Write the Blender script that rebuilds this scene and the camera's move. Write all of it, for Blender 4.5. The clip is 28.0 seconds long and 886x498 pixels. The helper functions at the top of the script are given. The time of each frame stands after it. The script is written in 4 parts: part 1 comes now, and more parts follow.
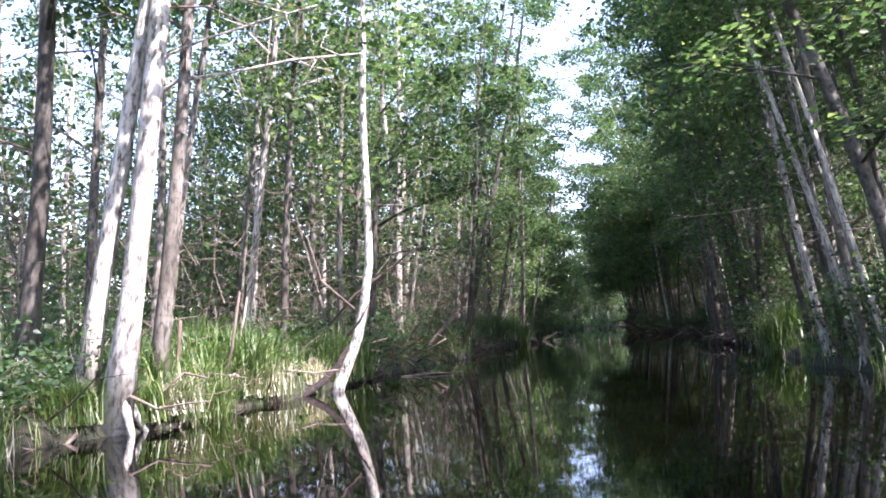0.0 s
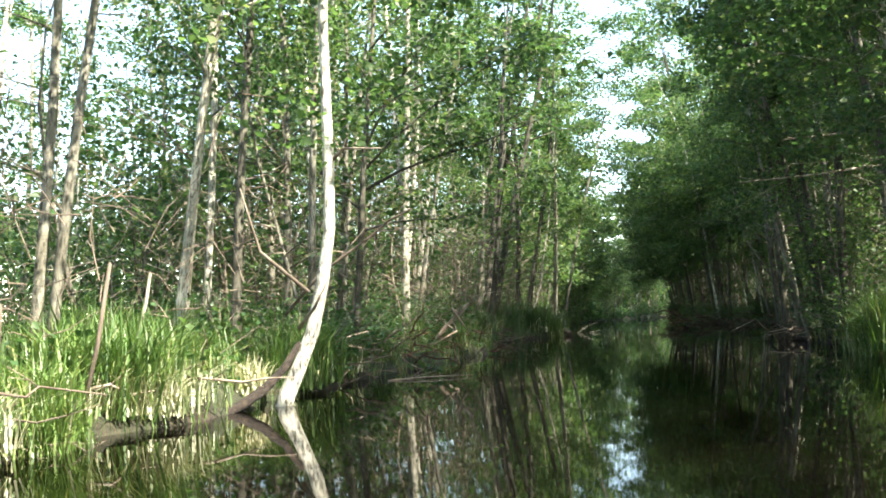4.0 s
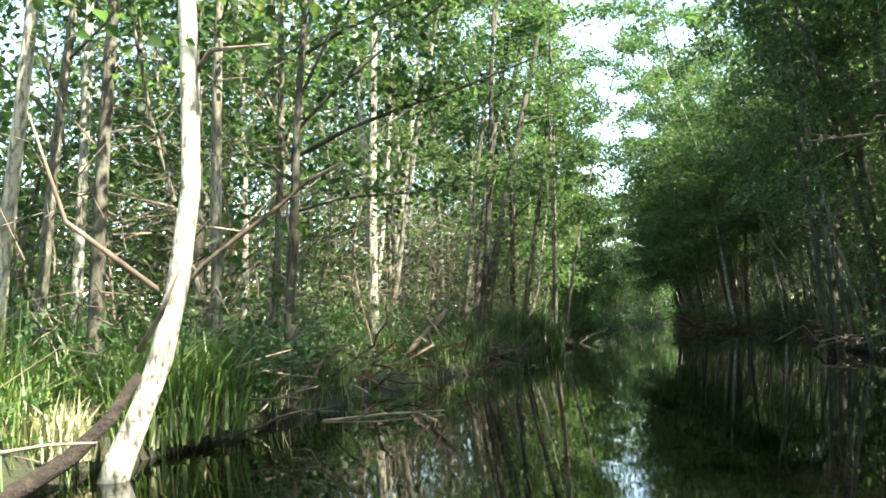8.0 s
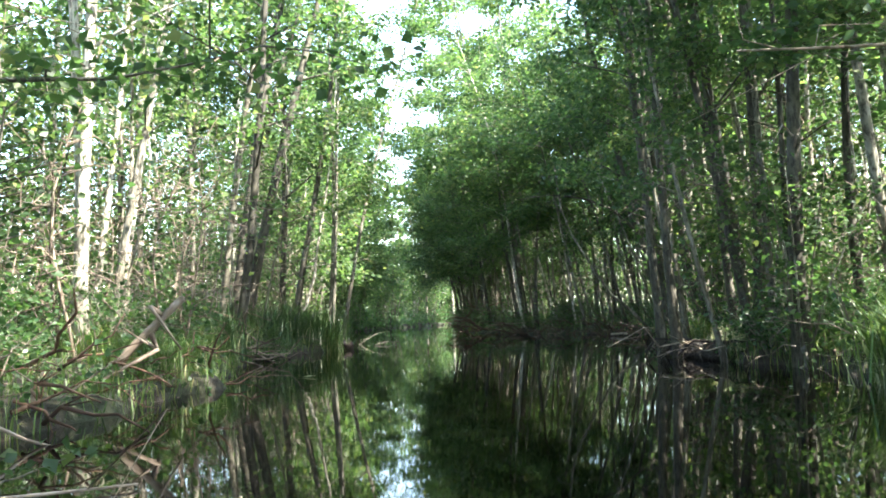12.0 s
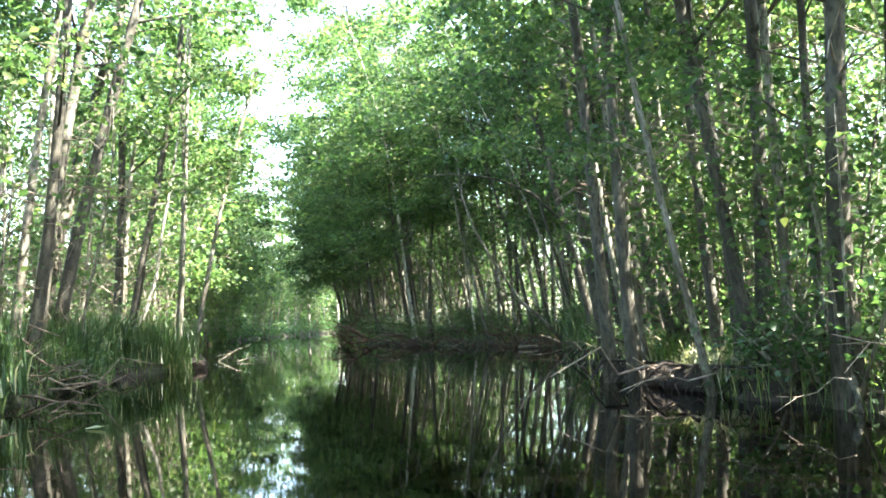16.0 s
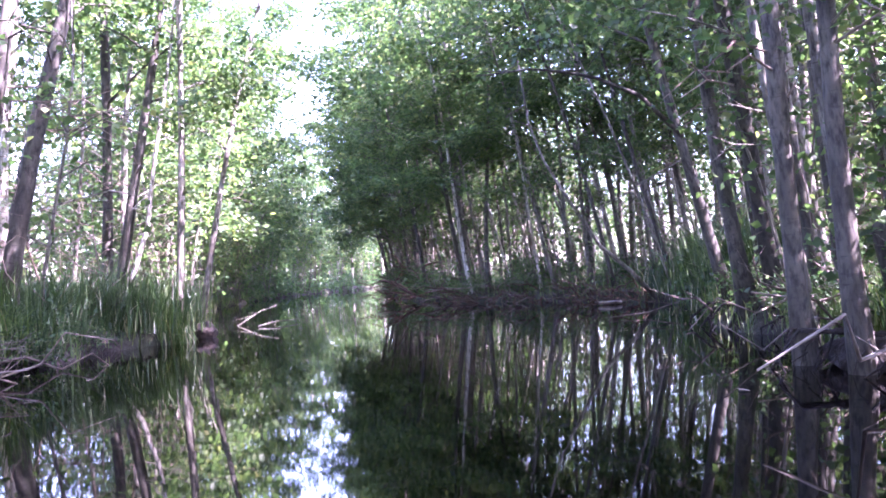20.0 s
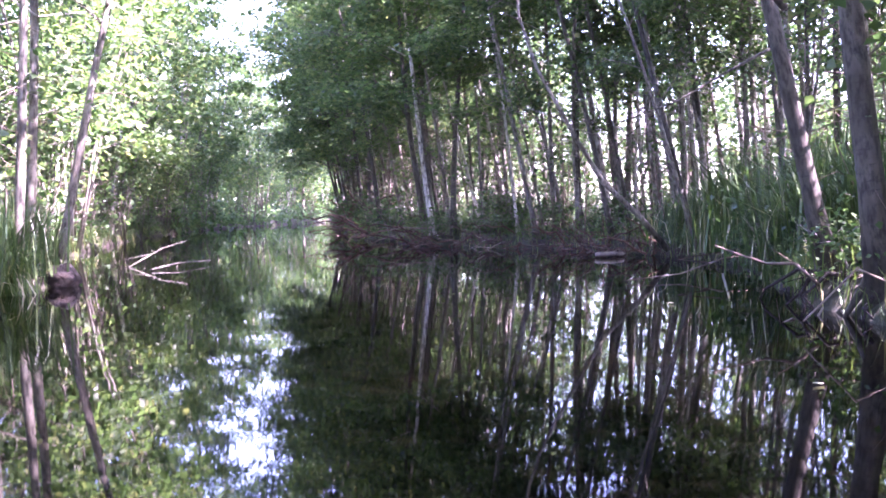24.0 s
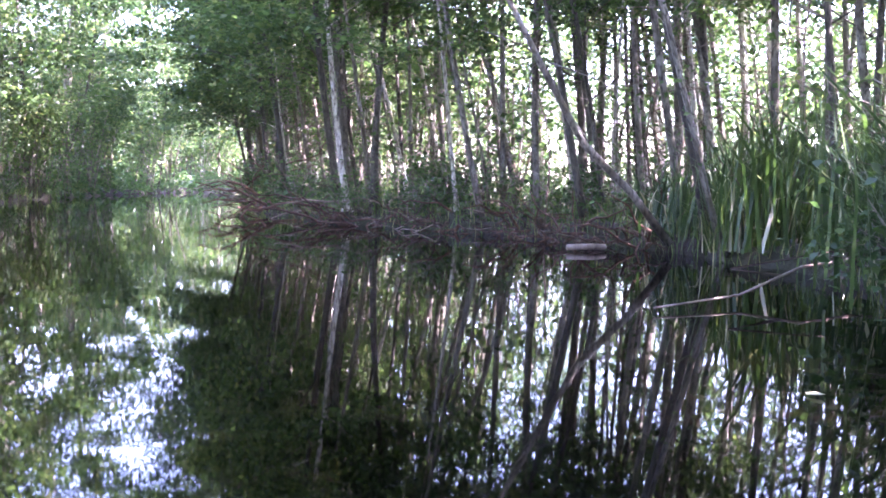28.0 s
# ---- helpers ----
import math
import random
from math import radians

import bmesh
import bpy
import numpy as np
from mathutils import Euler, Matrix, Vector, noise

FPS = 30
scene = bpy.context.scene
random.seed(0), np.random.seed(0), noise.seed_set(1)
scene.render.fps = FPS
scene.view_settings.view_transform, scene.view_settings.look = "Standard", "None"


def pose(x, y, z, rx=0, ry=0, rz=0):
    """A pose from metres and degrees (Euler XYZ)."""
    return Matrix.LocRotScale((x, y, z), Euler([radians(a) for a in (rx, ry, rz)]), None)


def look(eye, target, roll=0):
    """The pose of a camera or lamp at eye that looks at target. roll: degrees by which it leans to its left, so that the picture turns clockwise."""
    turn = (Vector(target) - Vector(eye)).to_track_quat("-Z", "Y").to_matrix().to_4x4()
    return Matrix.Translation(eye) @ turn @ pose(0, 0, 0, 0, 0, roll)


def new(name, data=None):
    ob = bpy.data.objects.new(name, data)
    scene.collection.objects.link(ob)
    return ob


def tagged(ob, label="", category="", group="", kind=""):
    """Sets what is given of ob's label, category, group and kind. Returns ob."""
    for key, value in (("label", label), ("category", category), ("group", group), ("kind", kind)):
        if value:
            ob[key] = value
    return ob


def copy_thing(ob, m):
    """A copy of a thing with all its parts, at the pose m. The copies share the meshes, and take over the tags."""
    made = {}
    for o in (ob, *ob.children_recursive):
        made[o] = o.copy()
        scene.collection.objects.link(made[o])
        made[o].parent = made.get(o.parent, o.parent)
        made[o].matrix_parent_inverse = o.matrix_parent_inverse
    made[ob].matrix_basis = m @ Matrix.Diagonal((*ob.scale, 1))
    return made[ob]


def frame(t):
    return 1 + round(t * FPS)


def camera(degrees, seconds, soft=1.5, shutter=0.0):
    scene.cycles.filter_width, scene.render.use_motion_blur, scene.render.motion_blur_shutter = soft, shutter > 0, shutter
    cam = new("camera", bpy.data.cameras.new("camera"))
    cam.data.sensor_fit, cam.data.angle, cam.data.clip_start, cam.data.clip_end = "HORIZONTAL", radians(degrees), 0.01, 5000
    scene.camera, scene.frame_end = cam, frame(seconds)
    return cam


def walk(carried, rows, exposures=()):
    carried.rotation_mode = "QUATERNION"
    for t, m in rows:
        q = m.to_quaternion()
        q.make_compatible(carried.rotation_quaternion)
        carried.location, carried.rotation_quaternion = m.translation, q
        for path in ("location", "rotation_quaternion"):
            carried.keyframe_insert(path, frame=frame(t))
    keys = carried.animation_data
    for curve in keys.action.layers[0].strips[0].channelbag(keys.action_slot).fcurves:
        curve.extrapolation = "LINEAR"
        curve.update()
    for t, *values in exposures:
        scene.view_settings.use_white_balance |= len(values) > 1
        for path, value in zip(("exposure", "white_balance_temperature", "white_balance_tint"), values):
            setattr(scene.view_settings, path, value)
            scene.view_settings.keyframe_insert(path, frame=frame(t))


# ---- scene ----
cam = camera(51.3, 28.0, soft=1.75)
METRES, EYE, TILT, LEAN, TURN = 28.0, 0.82, 4.75, 2.8, 0.0
ROWS = [
    (0.0, 0.0, 0.0, 0.0, 0.0, 0.0, -0.0),
    (0.5, 0.0021, 0.0154, -0.0005, 1.1, 0.99, -0.22),
    (1.0, 0.005, 0.0302, -0.0019, 0.06, 0.38, 0.24),
    (1.5, 0.0083, 0.0471, -0.0034, -2.4, -1.05, 0.62),
    (2.0, 0.0108, 0.0639, -0.0035, -3.86, 1.9, 0.83),
    (2.5, 0.0135, 0.0768, -0.0046, -4.41, 2.34, -0.89),
    (3.0, 0.0152, 0.0933, -0.0065, -1.95, 1.07, -2.56),
    (3.5, 0.0165, 0.1094, -0.0082, 0.92, -0.74, -2.1),
    (5.5, 0.0204, 0.1742, -0.0129, 4.06, 0.8, 1.96),
    (6.0, 0.0215, 0.1879, -0.0126, 3.76, 2.81, 0.8),
    (6.5, 0.0221, 0.2052, -0.0149, 2.18, 2.84, -0.35),
    (7.0, 0.0228, 0.2215, -0.0163, 2.64, 0.15, -1.3),
    (7.5, 0.0236, 0.2393, -0.0187, 0.01, -0.05, -1.84),
    (8.0, 0.0247, 0.2565, -0.0202, 2.1, -0.18, 0.18),
    (8.5, 0.0247, 0.2739, -0.0212, -1.87, 0.41, 0.3),
    (9.0, 0.026, 0.2931, -0.0234, -5.13, -0.26, 1.25),
    (9.5, 0.0268, 0.3111, -0.0251, -8.0, 1.28, 2.41),
    (10.0, 0.0283, 0.3285, -0.0267, -14.07, 2.05, 1.89),
    (10.5, 0.0286, 0.3467, -0.0283, -13.24, 0.75, -0.75),
    (11.0, 0.0294, 0.3652, -0.0302, -11.15, -1.15, -1.51),
    (11.5, 0.0297, 0.3822, -0.0315, -8.56, -0.25, -2.25),
    (12.0, 0.0308, 0.4012, -0.0338, -11.96, 0.03, -1.74),
    (12.5, 0.0347, 0.4206, -0.0352, -14.09, -0.22, -0.19),
    (14.5, 0.0553, 0.4915, -0.0384, -20.77, 0.55, -5.3),
    (15.0, 0.0598, 0.5088, -0.0396, -19.37, -1.3, -2.8),
    (15.5, 0.0636, 0.5241, -0.0398, -17.18, 1.4, -0.45),
    (16.0, 0.068, 0.5431, -0.0411, -18.95, 0.66, -2.11),
    (16.5, 0.071, 0.5604, -0.0434, -18.44, -1.99, -4.2),
    (17.0, 0.0769, 0.5788, -0.0445, -17.21, -2.66, -3.38),
    (17.5, 0.0807, 0.595, -0.0457, -15.76, -2.6, -2.9),
    (18.0, 0.0844, 0.6116, -0.0467, -13.45, -2.25, -1.87),
    (18.5, 0.089, 0.6289, -0.0482, -15.62, -2.64, -0.55),
    (19.0, 0.0933, 0.6456, -0.0493, -13.05, -3.58, 1.88),
    (19.5, 0.097, 0.6624, -0.0496, -13.57, -0.65, 0.12),
    (20.0, 0.1018, 0.68, -0.051, -16.2, -2.33, -0.96),
    (20.5, 0.1066, 0.6991, -0.053, -13.28, -4.83, -1.74),
    (22.5, 0.1236, 0.7617, -0.0562, -14.55, -2.27, -2.11),
    (23.0, 0.1299, 0.7798, -0.0568, -22.05, -1.31, -3.64),
    (23.5, 0.1364, 0.7997, -0.0593, -21.45, -4.89, -5.24),
    (24.0, 0.1432, 0.8183, -0.0607, -18.62, -6.17, -3.41),
    (24.5, 0.1499, 0.8384, -0.0634, -17.28, -7.18, -3.54),
    (25.0, 0.1565, 0.857, -0.0649, -19.12, -7.48, -3.54),
    (25.5, 0.1671, 0.8782, -0.0663, -19.66, -7.95, -2.0),
    (26.0, 0.171, 0.8933, -0.0675, -22.25, -3.48, -3.97),
    (26.5, 0.178, 0.9102, -0.0674, -25.25, -2.62, -6.6),
    (27.0, 0.1872, 0.9286, -0.0691, -27.18, -4.76, -6.49),
    (27.5, 0.1945, 0.9462, -0.0705, -22.97, -7.88, -4.47),
    (28.0, 0.2054, 0.9657, -0.073, -22.48, -7.43, -5.55),
]
walk(cam, [(t, pose(0, 0, EYE, TILT, LEAN, TURN) @ pose(METRES * x, METRES * y, METRES * z, 90 + pitch, roll, yaw)) for t, x, y, z, yaw, pitch, roll in ROWS],
     exposures=[(0.0, 2.48, 6080, 38), (1.2, 2.48, 6080, 38), (2.0, 2.52, 5830, 36), (2.6, 2.6, 7150, 8), (6.0, 2.7, 7250, 6), (8.0, 2.76, 7250, 4), (9.0, 3.08, 6780, 6), (10.0, 3.4, 6780, 8), (12.0, 3.56, 6780, 10), (15.0, 4.1, 6600, 6), (16.0, 4.2, 6850, 10), (17.0, 4.45, 5850, 52), (19.0, 4.54, 5700, 67), (24.0, 4.79, 5900, 72), (26.0, 4.95, 5900, 70), (27.0, 4.98, 6000, 67), (28.0, 5.16, 6050, 60)])

# ---- world and light ----
SUN_AZ, SUN_EL = 127.6, 50.5          # clockwise from +y, and above the horizon
world = bpy.data.worlds.new("sky")
scene.world = world
world.use_nodes = True
wn = world.node_tree
sky = wn.nodes.new("ShaderNodeTexSky")
sky.sky_type, sky.sun_disc = "NISHITA", False
sky.sun_elevation, sky.sun_rotation = radians(SUN_EL), radians(SUN_AZ)
wn.links.new(sky.outputs[0], wn.nodes["Background"].inputs[0])
wn.nodes["Background"].inputs[1].default_value = 0.15
sun = new("sun", bpy.data.lights.new("sun", "SUN"))
sun.data.energy, sun.data.angle, sun.data.color = 5.0, radians(0.55), (1.0, 0.965, 0.905)
sun.matrix_basis = look((60 * math.sin(radians(SUN_AZ)) * math.cos(radians(SUN_EL)), 60 * math.cos(radians(SUN_AZ)) * math.cos(radians(SUN_EL)), 60 * math.sin(radians(SUN_EL))), (0, 0, 0))


# ---- materials ----
def material(name, rough=0.8):
    m = bpy.data.materials.new(name)
    m.use_nodes = True
    bsdf = m.node_tree.nodes["Principled BSDF"]
    bsdf.inputs["Roughness"].default_value = rough
    return m, m.node_tree.nodes, m.node_tree.links, bsdf


def noise_tex(nodes, links, scale, detail=5.0, stretch=(1, 1, 1), rough=0.6):
    co = nodes.new("ShaderNodeTexCoord")
    mp = nodes.new("ShaderNodeMapping")
    mp.inputs["Scale"].default_value = stretch
    nz = nodes.new("ShaderNodeTexNoise")
    nz.inputs["Scale"].default_value, nz.inputs["Detail"].default_value, nz.inputs["Roughness"].default_value = scale, detail, rough
    links.new(co.outputs["Object"], mp.inputs[0])
    links.new(mp.outputs[0], nz.inputs["Vector"])
    return nz.outputs["Fac"]


def ramp(nodes, links, fac, stops):
    r = nodes.new("ShaderNodeValToRGB")
    while len(r.color_ramp.elements) < len(stops):
        r.color_ramp.elements.new(0.5)
    for e, (p, c) in zip(r.color_ramp.elements, stops):
        e.position, e.color = p, (*c, 1)
    links.new(fac, r.inputs[0])
    return r.outputs[0]


def mixed(nodes, links, fac, a, b, kind="MIX"):
    x = nodes.new("ShaderNodeMix")
    x.data_type, x.blend_type = "RGBA", kind
    for sock, v in ((x.inputs[0], fac), (x.inputs[6], a), (x.inputs[7], b)):
        if isinstance(v, (int, float)):
            sock.default_value = v
        elif isinstance(v, tuple):
            sock.default_value = (*v, 1)
        else:
            links.new(v, sock)
    return x.outputs[2]


def bumped(nodes, links, bsdf, fac, strength, dist):
    b = nodes.new("ShaderNodeBump")
    b.inputs["Strength"].default_value, b.inputs["Distance"].default_value = strength, dist
    links.new(fac, b.inputs["Height"])
    links.new(b.outputs[0], bsdf.inputs["Normal"])


def bark_material(name, pale, mid, dark, cover):
    m, n, l, b = material(name, 0.85)
    big = noise_tex(n, l, 2.2, 4, (1, 1, 0.45))
    fine = noise_tex(n, l, 26, 6, (1, 1, 0.35))
    rings = noise_tex(n, l, 9, 3, (0.6, 0.6, 5))
    base = ramp(n, l, big, [(cover - 0.12, mid), (cover + 0.06, pale)])
    base = mixed(n, l, ramp(n, l, fine, [(0.35, (1, 1, 1)), (0.55, (0, 0, 0))]), base, dark)
    base = mixed(n, l, ramp(n, l, rings, [(0.60, (0, 0, 0)), (0.72, (0.7, 0.7, 0.7))]), base, dark)
    info = n.new("ShaderNodeObjectInfo")
    tone = ramp(n, l, info.outputs["Random"], [(0, (0.72, 0.70, 0.66)), (1, (1.12, 1.1, 1.06))])
    l.new(mixed(n, l, 1.0, base, tone, "MULTIPLY"), b.inputs["Base Color"])
    bumped(n, l, b, fine, 0.6, 0.012)
    return m


def leaf_material(name, stops, through_light):
    m, n, l, b = material(name, 0.45)
    b.inputs["Specular IOR Level"].default_value = 0.5
    geo, info = n.new("ShaderNodeNewGeometry"), n.new("ShaderNodeObjectInfo")
    col = ramp(n, l, geo.outputs["Random Per Island"], stops)
    tone = ramp(n, l, info.outputs["Random"], [(0, (0.8, 0.84, 0.8)), (1, (1.15, 1.1, 1.0))])
    col = mixed(n, l, 1.0, col, tone, "MULTIPLY")
    l.new(col, b.inputs["Base Color"])
    tr = n.new("ShaderNodeBsdfTranslucent")
    l.new(mixed(n, l, 1.0, col, (1.15, 1.25, 0.8), "MULTIPLY"), tr.inputs[0])
    mix = n.new("ShaderNodeMixShader")
    mix.inputs[0].default_value = through_light
    l.new(b.outputs[0], mix.inputs[1])
    l.new(tr.outputs[0], mix.inputs[2])
    l.new(mix.outputs[0], n["Material Output"].inputs["Surface"])
    return m


# one bark in three tones: sunlit trunks get paler colour, shaded ones darker
BARK = bark_material("alder_bark", (0.28, 0.27, 0.225), (0.11, 0.103, 0.077), (0.036, 0.033, 0.024), 0.55)
BARK_PALE = bark_material("pale_blotched_bark", (0.50, 0.485, 0.42), (0.26, 0.247, 0.20), (0.072, 0.065, 0.05), 0.48)
BARK_SHADED = bark_material("shade_darkened_bark", (0.122, 0.117, 0.092), (0.053, 0.049, 0.035), (0.019, 0.0175, 0.013), 0.56)
LEAF = leaf_material("alder_leaf", [(0, (0.034, 0.070, 0.030)), (0.5, (0.06, 0.112, 0.046)), (0.85, (0.095, 0.155, 0.062)), (1, (0.17, 0.19, 0.085))], 0.64)
LEAF_DARK = leaf_material("shrub_leaf", [(0, (0.026, 0.065, 0.025)), (0.6, (0.05, 0.108, 0.04)), (1, (0.09, 0.145, 0.052))], 0.52)
GRASS = leaf_material("sedge_blade", [(0, (0.05, 0.098, 0.026)), (0.55, (0.09, 0.162, 0.042)), (0.85, (0.15, 0.21, 0.065)), (1, (0.33, 0.30, 0.15))], 0.35)
REED_GREEN = leaf_material("reed_blade", [(0, (0.024, 0.058, 0.018)), (0.6, (0.042, 0.09, 0.027)), (1, (0.085, 0.13, 0.045))], 0.3)
STRAW = leaf_material("dry_sedge", [(0, (0.16, 0.20, 0.08)), (0.5, (0.52, 0.49, 0.38)), (1, (0.28, 0.31, 0.16))], 0.25)

DEADWOOD, n_, l_, b_ = material("weathered_deadwood", 0.9)
l_.new(mixed(n_, l_, 1.0, ramp(n_, l_, noise_tex(n_, l_, 7, 5, (1, 1, 0.3)), [(0.3, (0.10, 0.075, 0.055)), (0.5, (0.26, 0.21, 0.165)), (0.72, (0.43, 0.38, 0.32))]),
             ramp(n_, l_, n_.new("ShaderNodeObjectInfo").outputs["Random"], [(0, (0.32, 0.28, 0.25)), (1, (0.85, 0.83, 0.8))]), "MULTIPLY"), b_.inputs["Base Color"])
bumped(n_, l_, b_, noise_tex(n_, l_, 40, 4, (1, 1, 0.2)), 0.5, 0.008)

BROWNWOOD, n_, l_, b_ = material("wet_brown_deadwood", 0.8)
l_.new(mixed(n_, l_, 1.0, ramp(n_, l_, noise_tex(n_, l_, 8, 5, (1, 1, 0.3)), [(0.3, (0.036, 0.018, 0.010)), (0.52, (0.085, 0.043, 0.024)), (0.74, (0.18, 0.105, 0.065))]),
             ramp(n_, l_, n_.new("ShaderNodeObjectInfo").outputs["Random"], [(0, (0.5, 0.46, 0.42)), (1, (1.1, 1.05, 1.0))]), "MULTIPLY"), b_.inputs["Base Color"])
bumped(n_, l_, b_, noise_tex(n_, l_, 40, 4, (1, 1, 0.2)), 0.5, 0.008)

PEAT, n_, l_, b_ = material("root_peat", 0.95)
l_.new(ramp(n_, l_, noise_tex(n_, l_, 14, 8), [(0.3, (0.009, 0.0065, 0.0045)), (0.55, (0.022, 0.015, 0.01)), (0.75, (0.05, 0.034, 0.022))]), b_.inputs["Base Color"])
bumped(n_, l_, b_, noise_tex(n_, l_, 22, 8), 1.0, 0.05)

SOIL, n_, l_, b_ = material("forest_floor", 0.95)
litter = ramp(n_, l_, noise_tex(n_, l_, 11, 10, rough=0.75), [(0.3, (0.010, 0.007, 0.005)), (0.5, (0.021, 0.0145, 0.009)), (0.62, (0.046, 0.032, 0.019)), (0.75, (0.03, 0.04, 0.015))])
l_.new(mixed(n_, l_, ramp(n_, l_, noise_tex(n_, l_, 0.8, 4), [(0.42, (0, 0, 0)), (0.62, (0.8, 0.8, 0.8))]), litter, (0.025, 0.035, 0.012)), b_.inputs["Base Color"])
bumped(n_, l_, b_, noise_tex(n_, l_, 16, 9), 1.0, 0.06)

WATER, n_, l_, b_ = material("bog_water", 0.025)
b_.inputs["IOR"].default_value = 1.333
l_.new(ramp(n_, l_, noise_tex(n_, l_, 0.5, 3), [(0.35, (0.0006, 0.0005, 0.0003)), (0.7, (0.0015, 0.0012, 0.0006))]), b_.inputs["Base Color"])
bumped(n_, l_, b_, noise_tex(n_, l_, 2.2, 2, (1, 0.7, 1)), 0.05, 0.018)


# ---- mesh building ----
class Geo:
    """Gathers tubes and blades, and turns them into one mesh."""

    def __init__(self):
        self.v, self.f, self.n = [], [], 0

    def add(self, verts, faces):
        self.v.append(np.asarray(verts, float))
        self.f += [tuple(i + self.n for i in f) for f in faces]
        self.n += len(verts)

    def tube(self, path, radii, sides=7, wob=0.0, seed=0):
        rg = np.random.default_rng(seed)
        path, k = np.asarray(path, float), len(path)
        tan = np.gradient(path, axis=0)
        tan /= np.linalg.norm(tan, axis=1)[:, None] + 1e-9
        ref = np.array([1.0, 0.2, 0.1]) if abs(tan[0][0]) < 0.8 else np.array([0.1, 1.0, 0.2])
        rings, ang = [], np.arange(sides) * 2 * np.pi / sides
        for p, t, r in zip(path, tan, radii):
            a = np.cross(t, ref)
            a /= np.linalg.norm(a)
            b = np.cross(t, a)
            rr = r * (1 + wob * rg.uniform(-1, 1, sides))
            rings.append(p + np.outer(np.cos(ang) * rr, a) + np.outer(np.sin(ang) * rr, b))
        verts = np.vstack(rings + [path[-1:] + tan[-1:] * radii[-1]])
        faces = [(i * sides + j, i * sides + (j + 1) % sides, (i + 1) * sides + (j + 1) % sides, (i + 1) * sides + j) for i in range(k - 1) for j in range(sides)]
        faces += [((k - 1) * sides + j, (k - 1) * sides + (j + 1) % sides, k * sides) for j in range(sides)]
        faces.append(tuple(reversed(range(sides))))
        self.add(verts, faces)

    def mesh(self, name, mat, smooth=True):
        me = bpy.data.meshes.new(name)
        me.from_pydata(np.vstack(self.v).tolist(), [], self.f)
        me.materials.append(mat)
        if smooth:
            me.polygons.foreach_set("use_smooth", np.ones(len(me.polygons), bool))
        me.update()
        return me


def flat_mesh(name, verts, per, mat, faces_of):
    """A mesh of n alike pieces of `per` vertices; faces_of: the faces of one piece, all of one corner count."""
    n, k = len(verts) // per, len(faces_of[0])
    fa = (np.arange(n)[:, None, None] * per + np.array(faces_of)[None]).reshape(-1, k)
    me = bpy.data.meshes.new(name)
    me.vertices.add(len(verts))
    me.vertices.foreach_set("co", np.asarray(verts, np.float32).ravel())
    me.loops.add(fa.size)
    me.loops.foreach_set("vertex_index", fa.ravel().astype(np.int32))
    me.polygons.add(len(fa))
    me.polygons.foreach_set("loop_start", np.arange(len(fa), dtype=np.int32) * k)
    me.materials.append(mat)
    me.update(calc_edges=True)
    me.validate()
    return me


def leaves(name, centres, size, mat, rg, flat=0.75):
    """Ovate leaves folded along the midrib, one at each centre."""
    n = len(centres)
    az, tilt = rg.uniform(0, 2 * np.pi, n), rg.normal(0, flat, n)
    d = np.stack([np.cos(az), np.sin(az), -0.35 + 0.45 * rg.normal(size=n)], 1)
    d /= np.linalg.norm(d, axis=1)[:, None]
    s = np.stack([-np.sin(az), np.cos(az), np.zeros(n)], 1)
    up = np.cross(d, s)
    s = s * np.cos(tilt)[:, None] + up * np.sin(tilt)[:, None]
    up = np.cross(d, s)
    L = (size * rg.uniform(0.6, 1.3, n))[:, None]
    w = L * 0.40
    v = np.stack([centres - d * L * 0.5, centres - d * L * 0.08 + s * w + up * w * 0.35, centres + d * L * 0.5, centres - d * L * 0.08 - s * w + up * w * 0.35], 1)
    return flat_mesh(name, v.reshape(-1, 3), 4, mat, [(0, 1, 2), (0, 2, 3)])


def blades(name, roots, height, width, bend, mat, rg):
    """Arching grass blades: two quads of a narrowing strip each."""
    n = len(roots)
    az = rg.uniform(0, 2 * np.pi, n)
    out = np.stack([np.cos(az), np.sin(az), np.zeros(n)], 1)
    sd = np.stack([-np.sin(az), np.cos(az), np.zeros(n)], 1)
    h = (height * rg.uniform(0.55, 1.2, n))[:, None]
    b = (bend * rg.uniform(0.1, 1.3, n))[:, None] * h
    w = (width * rg.uniform(0.6, 1.2, n))[:, None]
    z = np.array([0, 0, 1.0])
    m = roots + z * h * 0.6 + out * b * 0.3
    t = roots + z * h * (1 - 0.3 * np.minimum(b / h, 1.2)) + out * b
    v = np.stack([roots - sd * w, roots + sd * w, m + sd * w * 0.8, m - sd * w * 0.8, t + sd * w * 0.12, t - sd * w * 0.12], 1)
    return flat_mesh(name, v.reshape(-1, 3), 6, mat, [(0, 1, 2, 3), (3, 2, 4, 5)])


def part(name, mesh, parent, label=""):
    ob = new(name, mesh)
    ob.parent = parent
    return tagged(ob, label)


